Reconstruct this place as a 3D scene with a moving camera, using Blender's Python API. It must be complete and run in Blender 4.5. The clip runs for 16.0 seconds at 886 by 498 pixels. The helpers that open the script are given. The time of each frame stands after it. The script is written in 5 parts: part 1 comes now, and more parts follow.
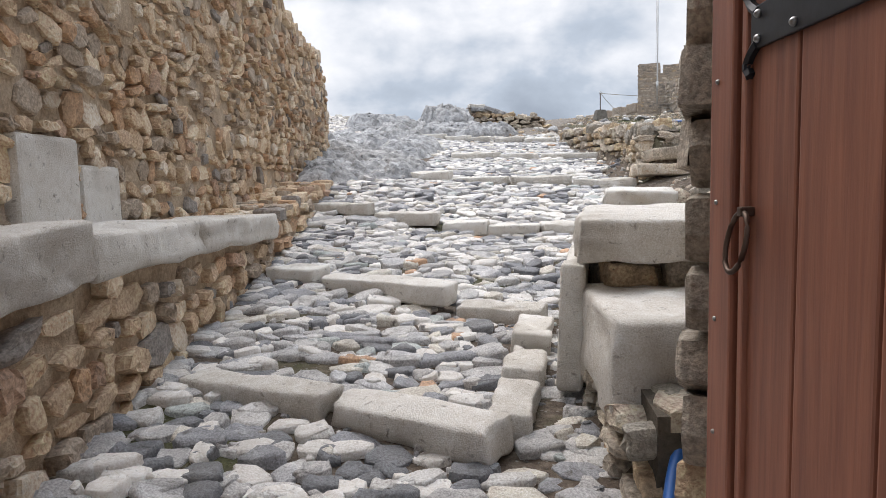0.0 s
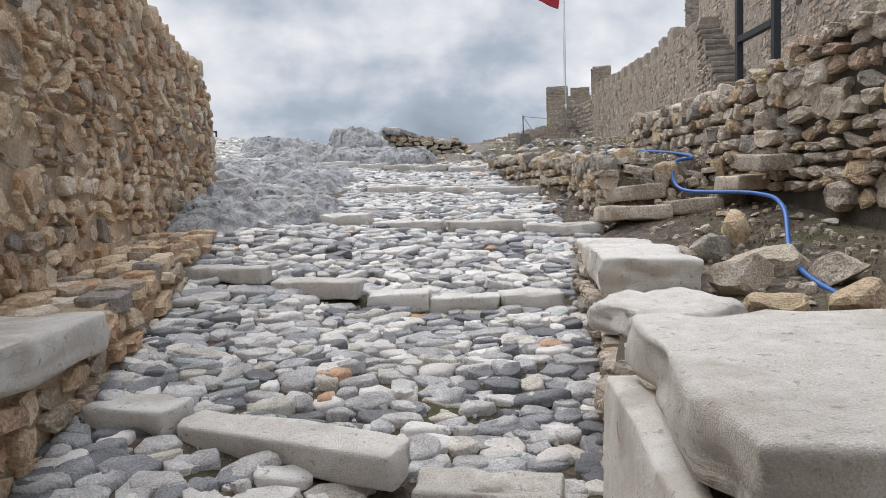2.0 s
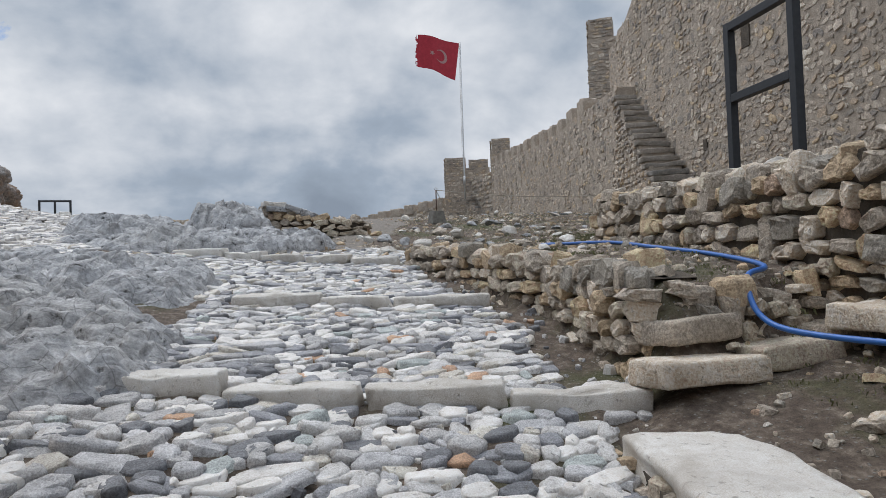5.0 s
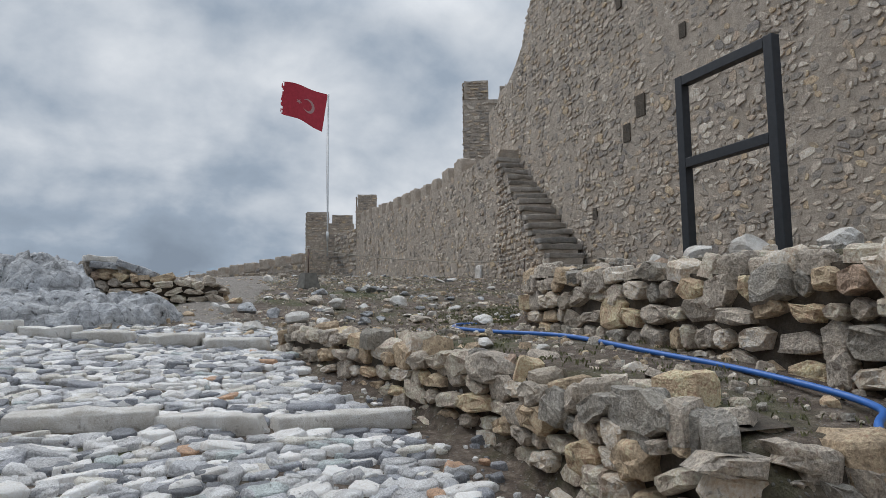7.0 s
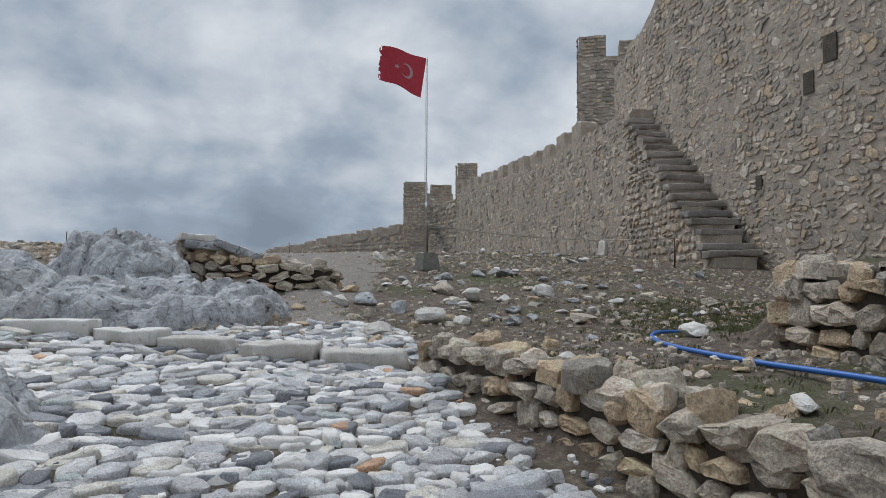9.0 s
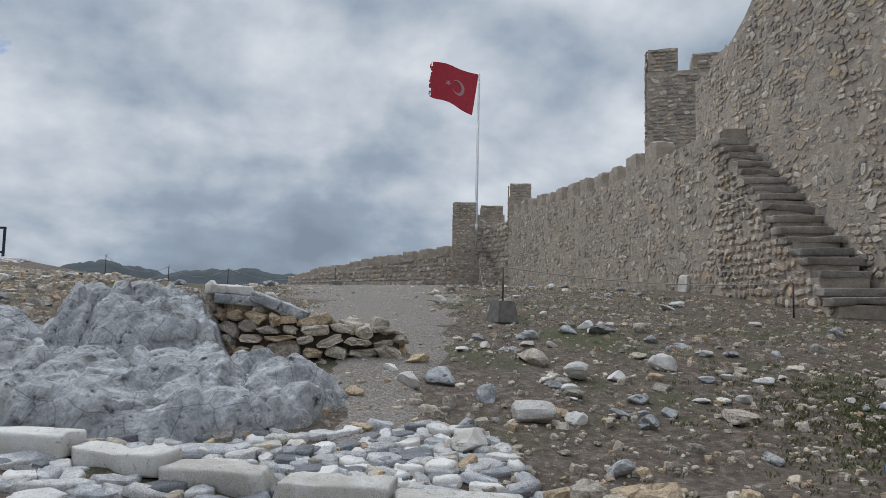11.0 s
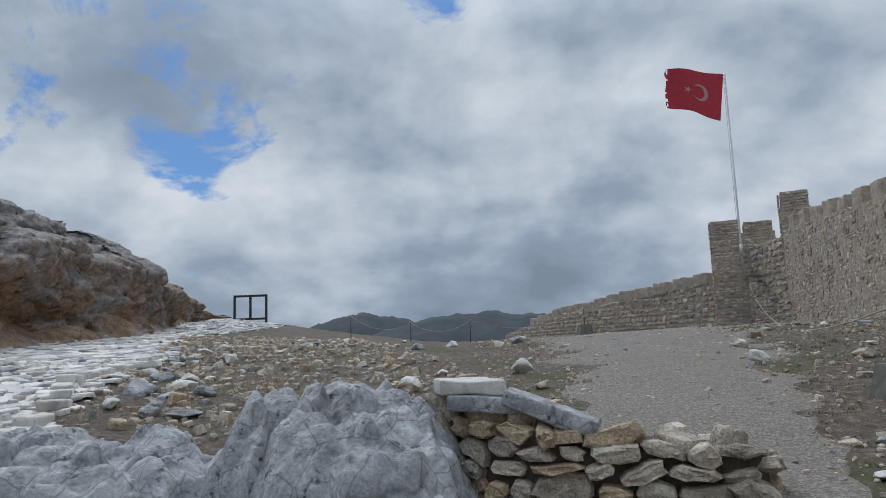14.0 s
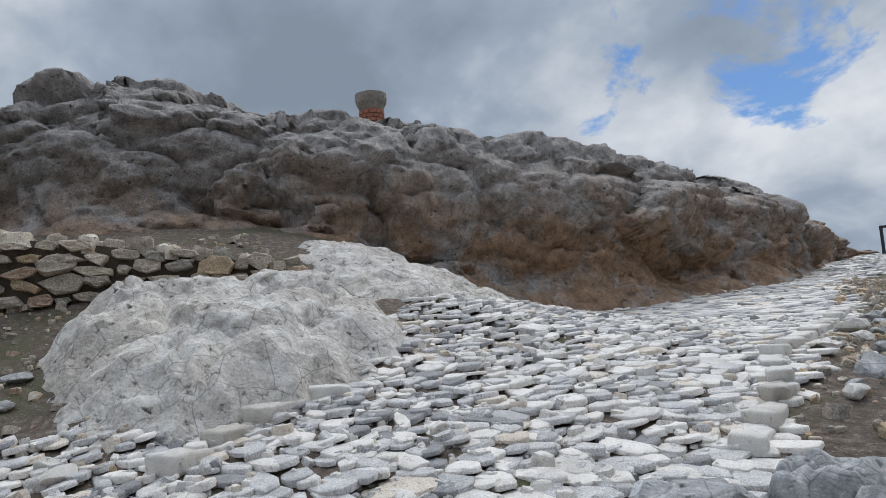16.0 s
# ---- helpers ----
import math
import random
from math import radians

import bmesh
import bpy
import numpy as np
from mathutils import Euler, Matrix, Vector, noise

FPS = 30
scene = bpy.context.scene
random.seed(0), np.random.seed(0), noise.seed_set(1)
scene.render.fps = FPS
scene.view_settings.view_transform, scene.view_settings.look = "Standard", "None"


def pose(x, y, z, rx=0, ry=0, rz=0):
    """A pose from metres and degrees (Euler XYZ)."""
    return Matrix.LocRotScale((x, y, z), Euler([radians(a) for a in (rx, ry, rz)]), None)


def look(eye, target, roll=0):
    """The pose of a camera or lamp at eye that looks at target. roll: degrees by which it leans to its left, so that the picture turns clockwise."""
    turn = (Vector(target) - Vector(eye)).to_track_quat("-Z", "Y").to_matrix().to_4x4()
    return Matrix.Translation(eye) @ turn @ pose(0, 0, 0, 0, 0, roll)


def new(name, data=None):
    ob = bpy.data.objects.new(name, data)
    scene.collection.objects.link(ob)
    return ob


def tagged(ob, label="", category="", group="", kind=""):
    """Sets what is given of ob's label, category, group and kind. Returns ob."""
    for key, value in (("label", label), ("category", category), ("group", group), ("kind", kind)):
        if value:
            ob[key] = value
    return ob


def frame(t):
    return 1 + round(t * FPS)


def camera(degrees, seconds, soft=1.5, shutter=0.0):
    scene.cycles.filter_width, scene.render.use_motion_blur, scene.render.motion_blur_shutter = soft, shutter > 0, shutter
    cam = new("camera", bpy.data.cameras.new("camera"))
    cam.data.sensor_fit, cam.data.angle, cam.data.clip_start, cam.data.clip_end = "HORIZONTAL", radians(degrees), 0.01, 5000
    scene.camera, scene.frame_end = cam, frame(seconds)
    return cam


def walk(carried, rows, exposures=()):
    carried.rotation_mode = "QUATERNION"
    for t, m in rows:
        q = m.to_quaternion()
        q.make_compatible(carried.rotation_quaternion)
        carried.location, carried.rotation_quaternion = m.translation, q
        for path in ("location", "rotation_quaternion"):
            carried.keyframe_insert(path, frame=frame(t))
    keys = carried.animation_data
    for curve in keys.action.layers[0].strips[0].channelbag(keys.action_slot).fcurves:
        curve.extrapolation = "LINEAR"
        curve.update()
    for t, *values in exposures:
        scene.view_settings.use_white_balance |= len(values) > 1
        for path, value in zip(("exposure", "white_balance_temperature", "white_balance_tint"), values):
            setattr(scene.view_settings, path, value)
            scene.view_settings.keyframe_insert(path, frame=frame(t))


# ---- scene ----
cam = camera(66.2, 16.0, soft=0.8)
PATH = [
    (0, (0.077, 0.133, 1.583), (0.061, 2.124, 1.396), -1.3),
    (0.5, (0.084, 0.578, 1.774), (0.308, 2.561, 1.632), -1.5),
    (1, (0.097, 1.051, 1.842), (0.057, 3.048, 1.729), -0.0),
    (1.2, (0.082, 1.239, 1.867), (-0.091, 3.229, 1.761), -1.7),
    (1.5, (-0.007, 1.495, 1.845), (-0.15, 3.488, 1.754), -1.9),
    (2, (-0.054, 2.021, 1.87), (0.203, 4.0, 1.733), -1.7),
    (2.5, (0.047, 2.66, 1.895), (0.384, 4.628, 1.779), -2.9),
    (3, (0.037, 3.2, 1.936), (0.45, 5.157, 1.924), -2.4),
    (3.5, (0.071, 3.731, 2.057), (0.62, 5.654, 2.044), -1.0),
    (4, (0.153, 4.255, 2.129), (0.686, 6.183, 2.145), -1.6),
    (4.2, (0.157, 4.465, 2.161), (0.693, 6.391, 2.203), -1.8),
    (6.3, (0.408, 6.487, 2.514), (1.111, 8.358, 2.594), -0.3),
    (6.5, (0.403, 6.709, 2.513), (1.14, 8.563, 2.642), -0.1),
    (7, (0.471, 7.191, 2.655), (1.436, 8.929, 2.867), -0.7),
    (7.5, (0.609, 7.709, 2.785), (1.689, 9.374, 3.028), -1.0),
    (8, (0.628, 8.254, 2.784), (1.673, 9.952, 2.943), 1.0),
    (8.5, (0.681, 8.715, 2.871), (1.596, 10.49, 2.978), 0.9),
    (9, (0.649, 9.239, 2.966), (1.381, 11.096, 3.09), 0.3),
    (9.5, (0.658, 9.689, 3.114), (1.349, 11.558, 3.278), 0.4),
    (9.7, (0.689, 9.883, 3.184), (1.336, 11.765, 3.386), -0.1),
    (11.8, (0.849, 11.705, 3.538), (1.463, 13.602, 3.691), 1.5),
    (12, (0.873, 11.89, 3.55), (1.489, 13.785, 3.725), 1.2),
    (12.5, (0.97, 12.352, 3.66), (1.548, 14.254, 3.881), -0.5),
    (13, (0.927, 12.83, 3.704), (1.525, 14.723, 3.95), -0.6),
    (13.5, (0.925, 13.23, 3.782), (1.394, 15.154, 4.063), -2.4),
    (13.9, (0.902, 13.584, 3.854), (0.924, 15.561, 4.156), -2.2),
    (14, (0.879, 13.689, 3.86), (0.82, 15.668, 4.142), -2.1),
    (14.5, (0.67, 14.09, 3.85), (0.295, 16.043, 4.064), 0.0),
    (15, (0.378, 14.516, 3.893), (-0.405, 16.347, 4.077), -1.0),
    (15.5, (-0.101, 14.838, 4.017), (-1.451, 16.3, 4.217), -2.8),
    (16, (-0.592, 15.021, 4.082), (-2.114, 16.302, 4.286), -3.9),
]
walk(cam, [(t, look(eye, target, roll)) for t, eye, target, roll in PATH],
     exposures=[(0, 0.65, 6800, 14), (1.0, 0.52, 6800, 14), (2.5, 0.25, 6650, 13), (4.5, 0.1, 6500, 12), (8, -0.06, 6350, 10), (12.5, -0.1, 6200, 10), (14.2, -0.18, 6100, 9), (16, -0.03, 6350, 11)])

# ---- light ----
world = bpy.data.worlds.new("overcast_sky")
scene.world = world
world.use_nodes = True
SUN_AZ, SUN_EL = -22.0, 54.0
GAP = (-0.43, 0.81, 0.405)


def build_sky():
    nt = world.node_tree
    nt.nodes.clear()
    N, L = nt.nodes.new, nt.links.new
    out, bg = N("ShaderNodeOutputWorld"), N("ShaderNodeBackground")
    sky = N("ShaderNodeTexSky")
    sky.sky_type = "NISHITA"
    sky.sun_disc = False
    sky.sun_elevation, sky.sun_rotation = radians(SUN_EL), radians(SUN_AZ)
    co = N("ShaderNodeTexCoord")
    sep = N("ShaderNodeSeparateXYZ")
    L(co.outputs["Generated"], sep.inputs[0])

    def m(op, a, b=None, clamp=False):
        n = N("ShaderNodeMath")
        n.operation, n.use_clamp = op, clamp
        for i, v in enumerate((a, b)):
            if v is None:
                continue
            if isinstance(v, (int, float)):
                n.inputs[i].default_value = v
            else:
                L(v, n.inputs[i])
        return n.outputs[0]

    zc = m("MAXIMUM", sep.outputs[2], 0.0)
    zz = m("ADD", zc, 0.55)
    comb = N("ShaderNodeCombineXYZ")
    L(m("DIVIDE", sep.outputs[0], zz), comb.inputs[0])
    L(m("DIVIDE", sep.outputs[1], zz), comb.inputs[1])
    comb.inputs[2].default_value = 3.7

    def noise_tex(scale, detail, rough, dist=0.0, off=(0, 0, 0)):
        mp = N("ShaderNodeMapping")
        mp.inputs["Location"].default_value = off
        L(comb.outputs[0], mp.inputs[0])
        t = N("ShaderNodeTexNoise")
        t.inputs["Scale"].default_value = scale
        t.inputs["Detail"].default_value = detail
        t.inputs["Roughness"].default_value = rough
        t.inputs["Distortion"].default_value = dist
        L(mp.outputs[0], t.inputs["Vector"])
        return t.outputs["Fac"]

    big = noise_tex(1.3, 3, 0.5, 0.1)
    mid = noise_tex(4.2, 7, 0.52, 0.1, (3.1, 1.4, 0))
    # cloud light: grey bellies to bright edges
    mix = m("ADD", m("MULTIPLY", big, 0.55), m("MULTIPLY", mid, 0.55))
    ramp = N("ShaderNodeValToRGB")
    e = ramp.color_ramp.elements
    e[0].position, e[0].color = 0.42, (0.235, 0.285, 0.35, 1)
    e[1].position, e[1].color = 0.72, (0.74, 0.77, 0.80, 1)
    k = ramp.color_ramp.elements.new(0.54)
    k.color = (0.33, 0.395, 0.475, 1)
    L(mix, ramp.inputs[0])
    # gaps of blue sky: a broad break in the cover towards the north-west
    gapdir = Vector(GAP).normalized()
    dot = N("ShaderNodeVectorMath")
    dot.operation = "DOT_PRODUCT"
    L(co.outputs["Generated"], dot.inputs[0])
    dot.inputs[1].default_value = gapdir
    near = m("MULTIPLY", m("SUBTRACT", dot.outputs["Value"], 0.955, True), 4.6)
    gap = noise_tex(4.4, 8, 0.6, 0.3, (0.4, 2.2, 1.0))
    g = m("MULTIPLY", m("SUBTRACT", m("ADD", gap, near), 0.695), 14.0, True)
    blue = N("ShaderNodeMix")
    blue.data_type = "RGBA"
    skm = N("ShaderNodeVectorMath")
    skm.operation = "SCALE"
    deep = N("ShaderNodeVectorMath")
    deep.operation = "MULTIPLY"
    L(sky.outputs[0], deep.inputs[0])
    deep.inputs[1].default_value = (0.55, 0.82, 1.15)
    L(deep.outputs[0], skm.inputs[0])
    skm.inputs["Scale"].default_value = 0.075
    L(g, blue.inputs[0])
    L(ramp.outputs[0], blue.inputs[6])
    L(skm.outputs[0], blue.inputs[7])
    L(blue.outputs[2], bg.inputs[0])
    # an overcast sky is brightest overhead
    up = m("MULTIPLY", m("SUBTRACT", zc, 0.42, True), 3.2)
    L(m("ADD", up, 1.0), bg.inputs[1])
    L(bg.outputs[0], out.inputs[0])


build_sky()
sun = new("sun", bpy.data.lights.new("sun", "SUN"))
sun.data.energy, sun.data.angle, sun.data.color = 1.5, radians(35), (1.0, 0.96, 0.9)
_a, _e = radians(SUN_AZ), radians(SUN_EL)
sun.matrix_world = look((math.sin(_a) * math.cos(_e) * 50, math.cos(_a) * math.cos(_e) * 50, math.sin(_e) * 50), (0, 0, 0))


# ---- materials ----
def shader(name):
    mat = bpy.data.materials.new(name)
    mat.use_nodes = True
    nt = mat.node_tree
    return mat, nt, nt.nodes["Principled BSDF"]


def tex(nt, kind, scale, vec=None, detail=6, rough=0.6, dist=0.0):
    n = nt.nodes.new("ShaderNodeTex" + kind)
    n.inputs["Scale"].default_value = scale
    if kind == "Noise":
        n.inputs["Detail"].default_value = detail
        n.inputs["Roughness"].default_value = rough
        n.inputs["Distortion"].default_value = dist
    if vec is not None:
        nt.links.new(vec, n.inputs["Vector"])
    return n


def ramp_of(nt, fac, stops, mode="LINEAR"):
    r = nt.nodes.new("ShaderNodeValToRGB")
    r.color_ramp.interpolation = mode
    el = r.color_ramp.elements
    while len(el) < len(stops):
        el.new(0.5)
    for e, (p, c) in zip(el, stops):
        e.position = p
        e.color = (*c, 1) if len(c) == 3 else c
    nt.links.new(fac, r.inputs[0])
    return r.outputs[0]


def mixc(nt, fac, a, b, mode="MIX"):
    n = nt.nodes.new("ShaderNodeMix")
    n.data_type, n.blend_type = "RGBA", mode
    for i, v in ((0, fac), (6, a), (7, b)):
        if isinstance(v, (int, float)):
            n.inputs[i].default_value = v
        elif isinstance(v, tuple):
            n.inputs[i].default_value = (*v, 1)
        else:
            nt.links.new(v, n.inputs[i])
    return n.outputs[2]


def calc(nt, op, a, b=0.0, clamp=False):
    n = nt.nodes.new("ShaderNodeMath")
    n.operation, n.use_clamp = op, clamp
    for i, v in enumerate((a, b)):
        if isinstance(v, (int, float)):
            n.inputs[i].default_value = v
        else:
            nt.links.new(v, n.inputs[i])
    return n.outputs[0]


def bump(nt, bsdf, height, strength=0.5, dist=0.02):
    b = nt.nodes.new("ShaderNodeBump")
    b.inputs["Strength"].default_value = strength
    b.inputs["Distance"].default_value = dist
    nt.links.new(height, b.inputs["Height"])
    nt.links.new(b.outputs[0], bsdf.inputs["Normal"])


def world_pos(nt):
    return nt.nodes.new("ShaderNodeNewGeometry").outputs["Position"]


def piece_random(nt):
    """A number for each piece: its object's and its island's random values together."""
    a = nt.nodes.new("ShaderNodeObjectInfo").outputs["Random"]
    b = nt.nodes.new("ShaderNodeNewGeometry").outputs["Random Per Island"]
    return calc(nt, "FRACT", calc(nt, "ADD", a, b))


def stone_material(name, stops, stain=(0.10, 0.085, 0.06), stain_amount=0.5, vein=0.35, rough=0.72, fine=60, bumps=0.6, dist=0.012):
    mat, nt, bs = shader(name)
    pos = world_pos(nt)
    rnd = piece_random(nt)
    col = ramp_of(nt, rnd, stops, "CONSTANT")
    grain = tex(nt, "Noise", fine, pos, 8, 0.65)
    band = tex(nt, "Noise", 9, pos, 5, 0.6, 0.8)
    big = tex(nt, "Noise", 2.2, pos, 4, 0.55)
    col = mixc(nt, vein, col, ramp_of(nt, band.outputs["Fac"], [(0.3, (0.25, 0.25, 0.26)), (0.52, (0.55, 0.55, 0.55)), (0.72, (0.95, 0.94, 0.92))]), "OVERLAY")
    col = mixc(nt, 0.44, col, ramp_of(nt, grain.outputs["Fac"], [(0.36, (0.10, 0.10, 0.10)), (0.64, (0.92, 0.92, 0.92))]), "OVERLAY")
    pits = tex(nt, "Noise", 24, pos, 4, 0.6, 0.5)
    col = mixc(nt, calc(nt, "MULTIPLY", calc(nt, "SUBTRACT", 0.40, pits.outputs["Fac"], True), 6, True), col, tuple(0.6 * v for v in stain))
    col = mixc(nt, calc(nt, "MULTIPLY", calc(nt, "SUBTRACT", big.outputs["Fac"], 0.5, True), stain_amount * 5, True), col, stain, "MIX")
    nt.links.new(col, bs.inputs["Base Color"])
    bs.inputs["Roughness"].default_value = rough
    h = calc(nt, "ADD", grain.outputs["Fac"], calc(nt, "MULTIPLY", band.outputs["Fac"], 1.6))
    bump(nt, bs, h, bumps, dist)
    return mat


M_COBBLE = stone_material("cobble_stone", [
    (0.0, (0.159, 0.162, 0.173)), (0.13, (0.415, 0.402, 0.393)), (0.28, (0.561, 0.540, 0.518)), (0.44, (0.714, 0.678, 0.637)), (0.56, (0.458, 0.450, 0.452)),
    (0.68, (0.800, 0.762, 0.714)), (0.78, (0.268, 0.270, 0.286)), (0.88, (0.573, 0.528, 0.458)), (0.955, (0.403, 0.432, 0.416)), (0.985, (0.512, 0.312, 0.190))],
    stain=(0.159, 0.144, 0.125), stain_amount=0.25, vein=0.5, rough=0.55, fine=110, bumps=0.8)
M_PAVE = stone_material("pale_paving_stone", [
    (0.0, (0.251, 0.245, 0.248)), (0.08, (0.524, 0.503, 0.485)), (0.22, (0.638, 0.600, 0.558)), (0.40, (0.707, 0.661, 0.606)), (0.56, (0.513, 0.492, 0.480)),
    (0.70, (0.752, 0.704, 0.648)), (0.82, (0.410, 0.399, 0.395)), (0.94, (0.627, 0.545, 0.453))], stain=(0.251, 0.218, 0.184), stain_amount=0.25, rough=0.66, fine=110)
M_MARBLE = stone_material("weathered_marble", [(0.0, (0.716, 0.675, 0.618)), (0.35, (0.624, 0.584, 0.528)), (0.7, (0.774, 0.738, 0.681))],
                          stain=(0.359, 0.309, 0.249), stain_amount=0.6, vein=0.4, rough=0.7, fine=150, bumps=0.7, dist=0.02)
M_DRY = stone_material("field_stone", [
    (0.0, (0.439, 0.377, 0.309)), (0.2, (0.592, 0.503, 0.398)), (0.38, (0.334, 0.303, 0.259)), (0.5, (0.697, 0.594, 0.478)), (0.64, (0.515, 0.389, 0.259)),
    (0.76, (0.477, 0.406, 0.329)), (0.88, (0.632, 0.479, 0.309)), (0.95, (0.46, 0.33, 0.24))], stain=(0.193, 0.149, 0.095), stain_amount=0.45, vein=0.5, rough=0.85, bumps=1.0, dist=0.02)
M_RUBBLE = stone_material("rubble_stone", [
    (0.0, (0.569, 0.422, 0.288)), (0.2, (0.704, 0.559, 0.402)), (0.36, (0.394, 0.318, 0.247)), (0.52, (0.610, 0.448, 0.298)), (0.66, (0.502, 0.324, 0.201)),
    (0.78, (0.678, 0.566, 0.442)), (0.9, (0.271, 0.242, 0.218)), (0.94, (0.47, 0.32, 0.23))], stain=(0.230, 0.162, 0.103), stain_amount=0.5, rough=0.88)
M_FORT = stone_material("fortress_stone", [
    (0.0, (0.434, 0.367, 0.298)), (0.22, (0.528, 0.446, 0.365)), (0.4, (0.338, 0.298, 0.254)), (0.58, (0.633, 0.548, 0.451)), (0.72, (0.480, 0.378, 0.282)),
    (0.84, (0.270, 0.239, 0.211)), (0.93, (0.539, 0.415, 0.279))], stain=(0.199, 0.176, 0.150), stain_amount=0.5, rough=0.9, fine=30)
M_STEP = stone_material("stair_stone", [(0.0, (0.270, 0.240, 0.206)), (0.4, (0.338, 0.299, 0.256)), (0.75, (0.230, 0.215, 0.194))], rough=0.88)


def mortar_material(name, a, b, scale=5.0):
    mat, nt, bs = shader(name)
    pos = world_pos(nt)
    n1, n2 = tex(nt, "Noise", scale, pos, 8, 0.7), tex(nt, "Noise", scale * 9, pos, 6, 0.7)
    c = ramp_of(nt, n1.outputs["Fac"], [(0.32, a), (0.68, b)])
    c = mixc(nt, 0.5, c, ramp_of(nt, n2.outputs["Fac"], [(0.3, (0.2, 0.2, 0.2)), (0.7, (0.8, 0.8, 0.8))]), "OVERLAY")
    nt.links.new(c, bs.inputs["Base Color"])
    bs.inputs["Roughness"].default_value = 0.95
    bump(nt, bs, calc(nt, "ADD", n1.outputs["Fac"], calc(nt, "MULTIPLY", n2.outputs["Fac"], 0.5)), 0.9, 0.03)
    return mat


M_MORTAR_WARM = mortar_material("lime_mortar_warm", (0.319, 0.225, 0.150), (0.625, 0.506, 0.375))
M_MORTAR_GREY = mortar_material("lime_mortar_grey", (0.312, 0.260, 0.207), (0.509, 0.431, 0.354))
M_EARTH_CORE = mortar_material("wall_earth", (0.06, 0.05, 0.038), (0.13, 0.105, 0.08))


def ground_material():
    mat, nt, bs = shader("castle_ground")
    pos = world_pos(nt)
    n1, n2, n3 = tex(nt, "Noise", 0.9, pos, 8, 0.65), tex(nt, "Noise", 14, pos, 8, 0.7), tex(nt, "Noise", 75, pos, 5, 0.7)
    earth = ramp_of(nt, n2.outputs["Fac"], [(0.3, (0.052, 0.036, 0.026)), (0.52, (0.14, 0.106, 0.08)), (0.72, (0.33, 0.27, 0.215))])
    moss = ramp_of(nt, n3.outputs["Fac"], [(0.3, (0.045, 0.048, 0.02)), (0.7, (0.12, 0.12, 0.05))])
    c = mixc(nt, calc(nt, "MULTIPLY", calc(nt, "SUBTRACT", n1.outputs["Fac"], 0.50, True), 7, True), earth, moss)
    sep = nt.nodes.new("ShaderNodeSeparateXYZ")
    nt.links.new(pos, sep.inputs[0])
    # far land: scrub and fields beyond the hill top
    far = ramp_of(nt, tex(nt, "Noise", 0.012, pos, 9, 0.7).outputs["Fac"], [(0.35, (0.045, 0.06, 0.05)), (0.6, (0.075, 0.085, 0.07)), (0.75, (0.13, 0.125, 0.10))])
    c = mixc(nt, calc(nt, "MULTIPLY", calc(nt, "SUBTRACT", sep.outputs[1], 70.0), 0.02, True), c, far)
    grit = tex(nt, "Voronoi", 34, pos)
    gf = calc(nt, "MULTIPLY", calc(nt, "SUBTRACT", 0.30, grit.outputs["Distance"], True), 8, True)
    gf = calc(nt, "MULTIPLY", gf, calc(nt, "MULTIPLY", calc(nt, "SUBTRACT", n2.outputs["Fac"], 0.43, True), 12, True))
    c = mixc(nt, calc(nt, "MULTIPLY", gf, 0.8), c, ramp_of(nt, grit.outputs["Color"], [(0.1, (0.16, 0.145, 0.125)), (0.9, (0.42, 0.40, 0.37))]))
    nt.links.new(c, bs.inputs["Base Color"])
    bs.inputs["Roughness"].default_value = 0.95
    bump(nt, bs, calc(nt, "ADD", calc(nt, "ADD", n2.outputs["Fac"], gf), calc(nt, "MULTIPLY", n3.outputs["Fac"], 0.6)), 0.9, 0.03)
    return mat


M_GROUND = ground_material()


def gravel_material():
    mat, nt, bs = shader("packed_gravel")
    pos = world_pos(nt)
    n1, n2 = tex(nt, "Noise", 1.3, pos, 6, 0.6), tex(nt, "Voronoi", 60, pos)
    c = ramp_of(nt, n2.outputs["Color"], [(0.1, (0.13, 0.108, 0.09)), (0.5, (0.21, 0.185, 0.16)), (0.9, (0.36, 0.33, 0.295))])
    c = mixc(nt, calc(nt, "MULTIPLY", n1.outputs["Fac"], 0.55), c, (0.17, 0.14, 0.11))
    nt.links.new(c, bs.inputs["Base Color"])
    bs.inputs["Roughness"].default_value = 0.9
    bump(nt, bs, n2.outputs["Distance"], 0.8, 0.015)
    return mat


M_GRAVEL = gravel_material()


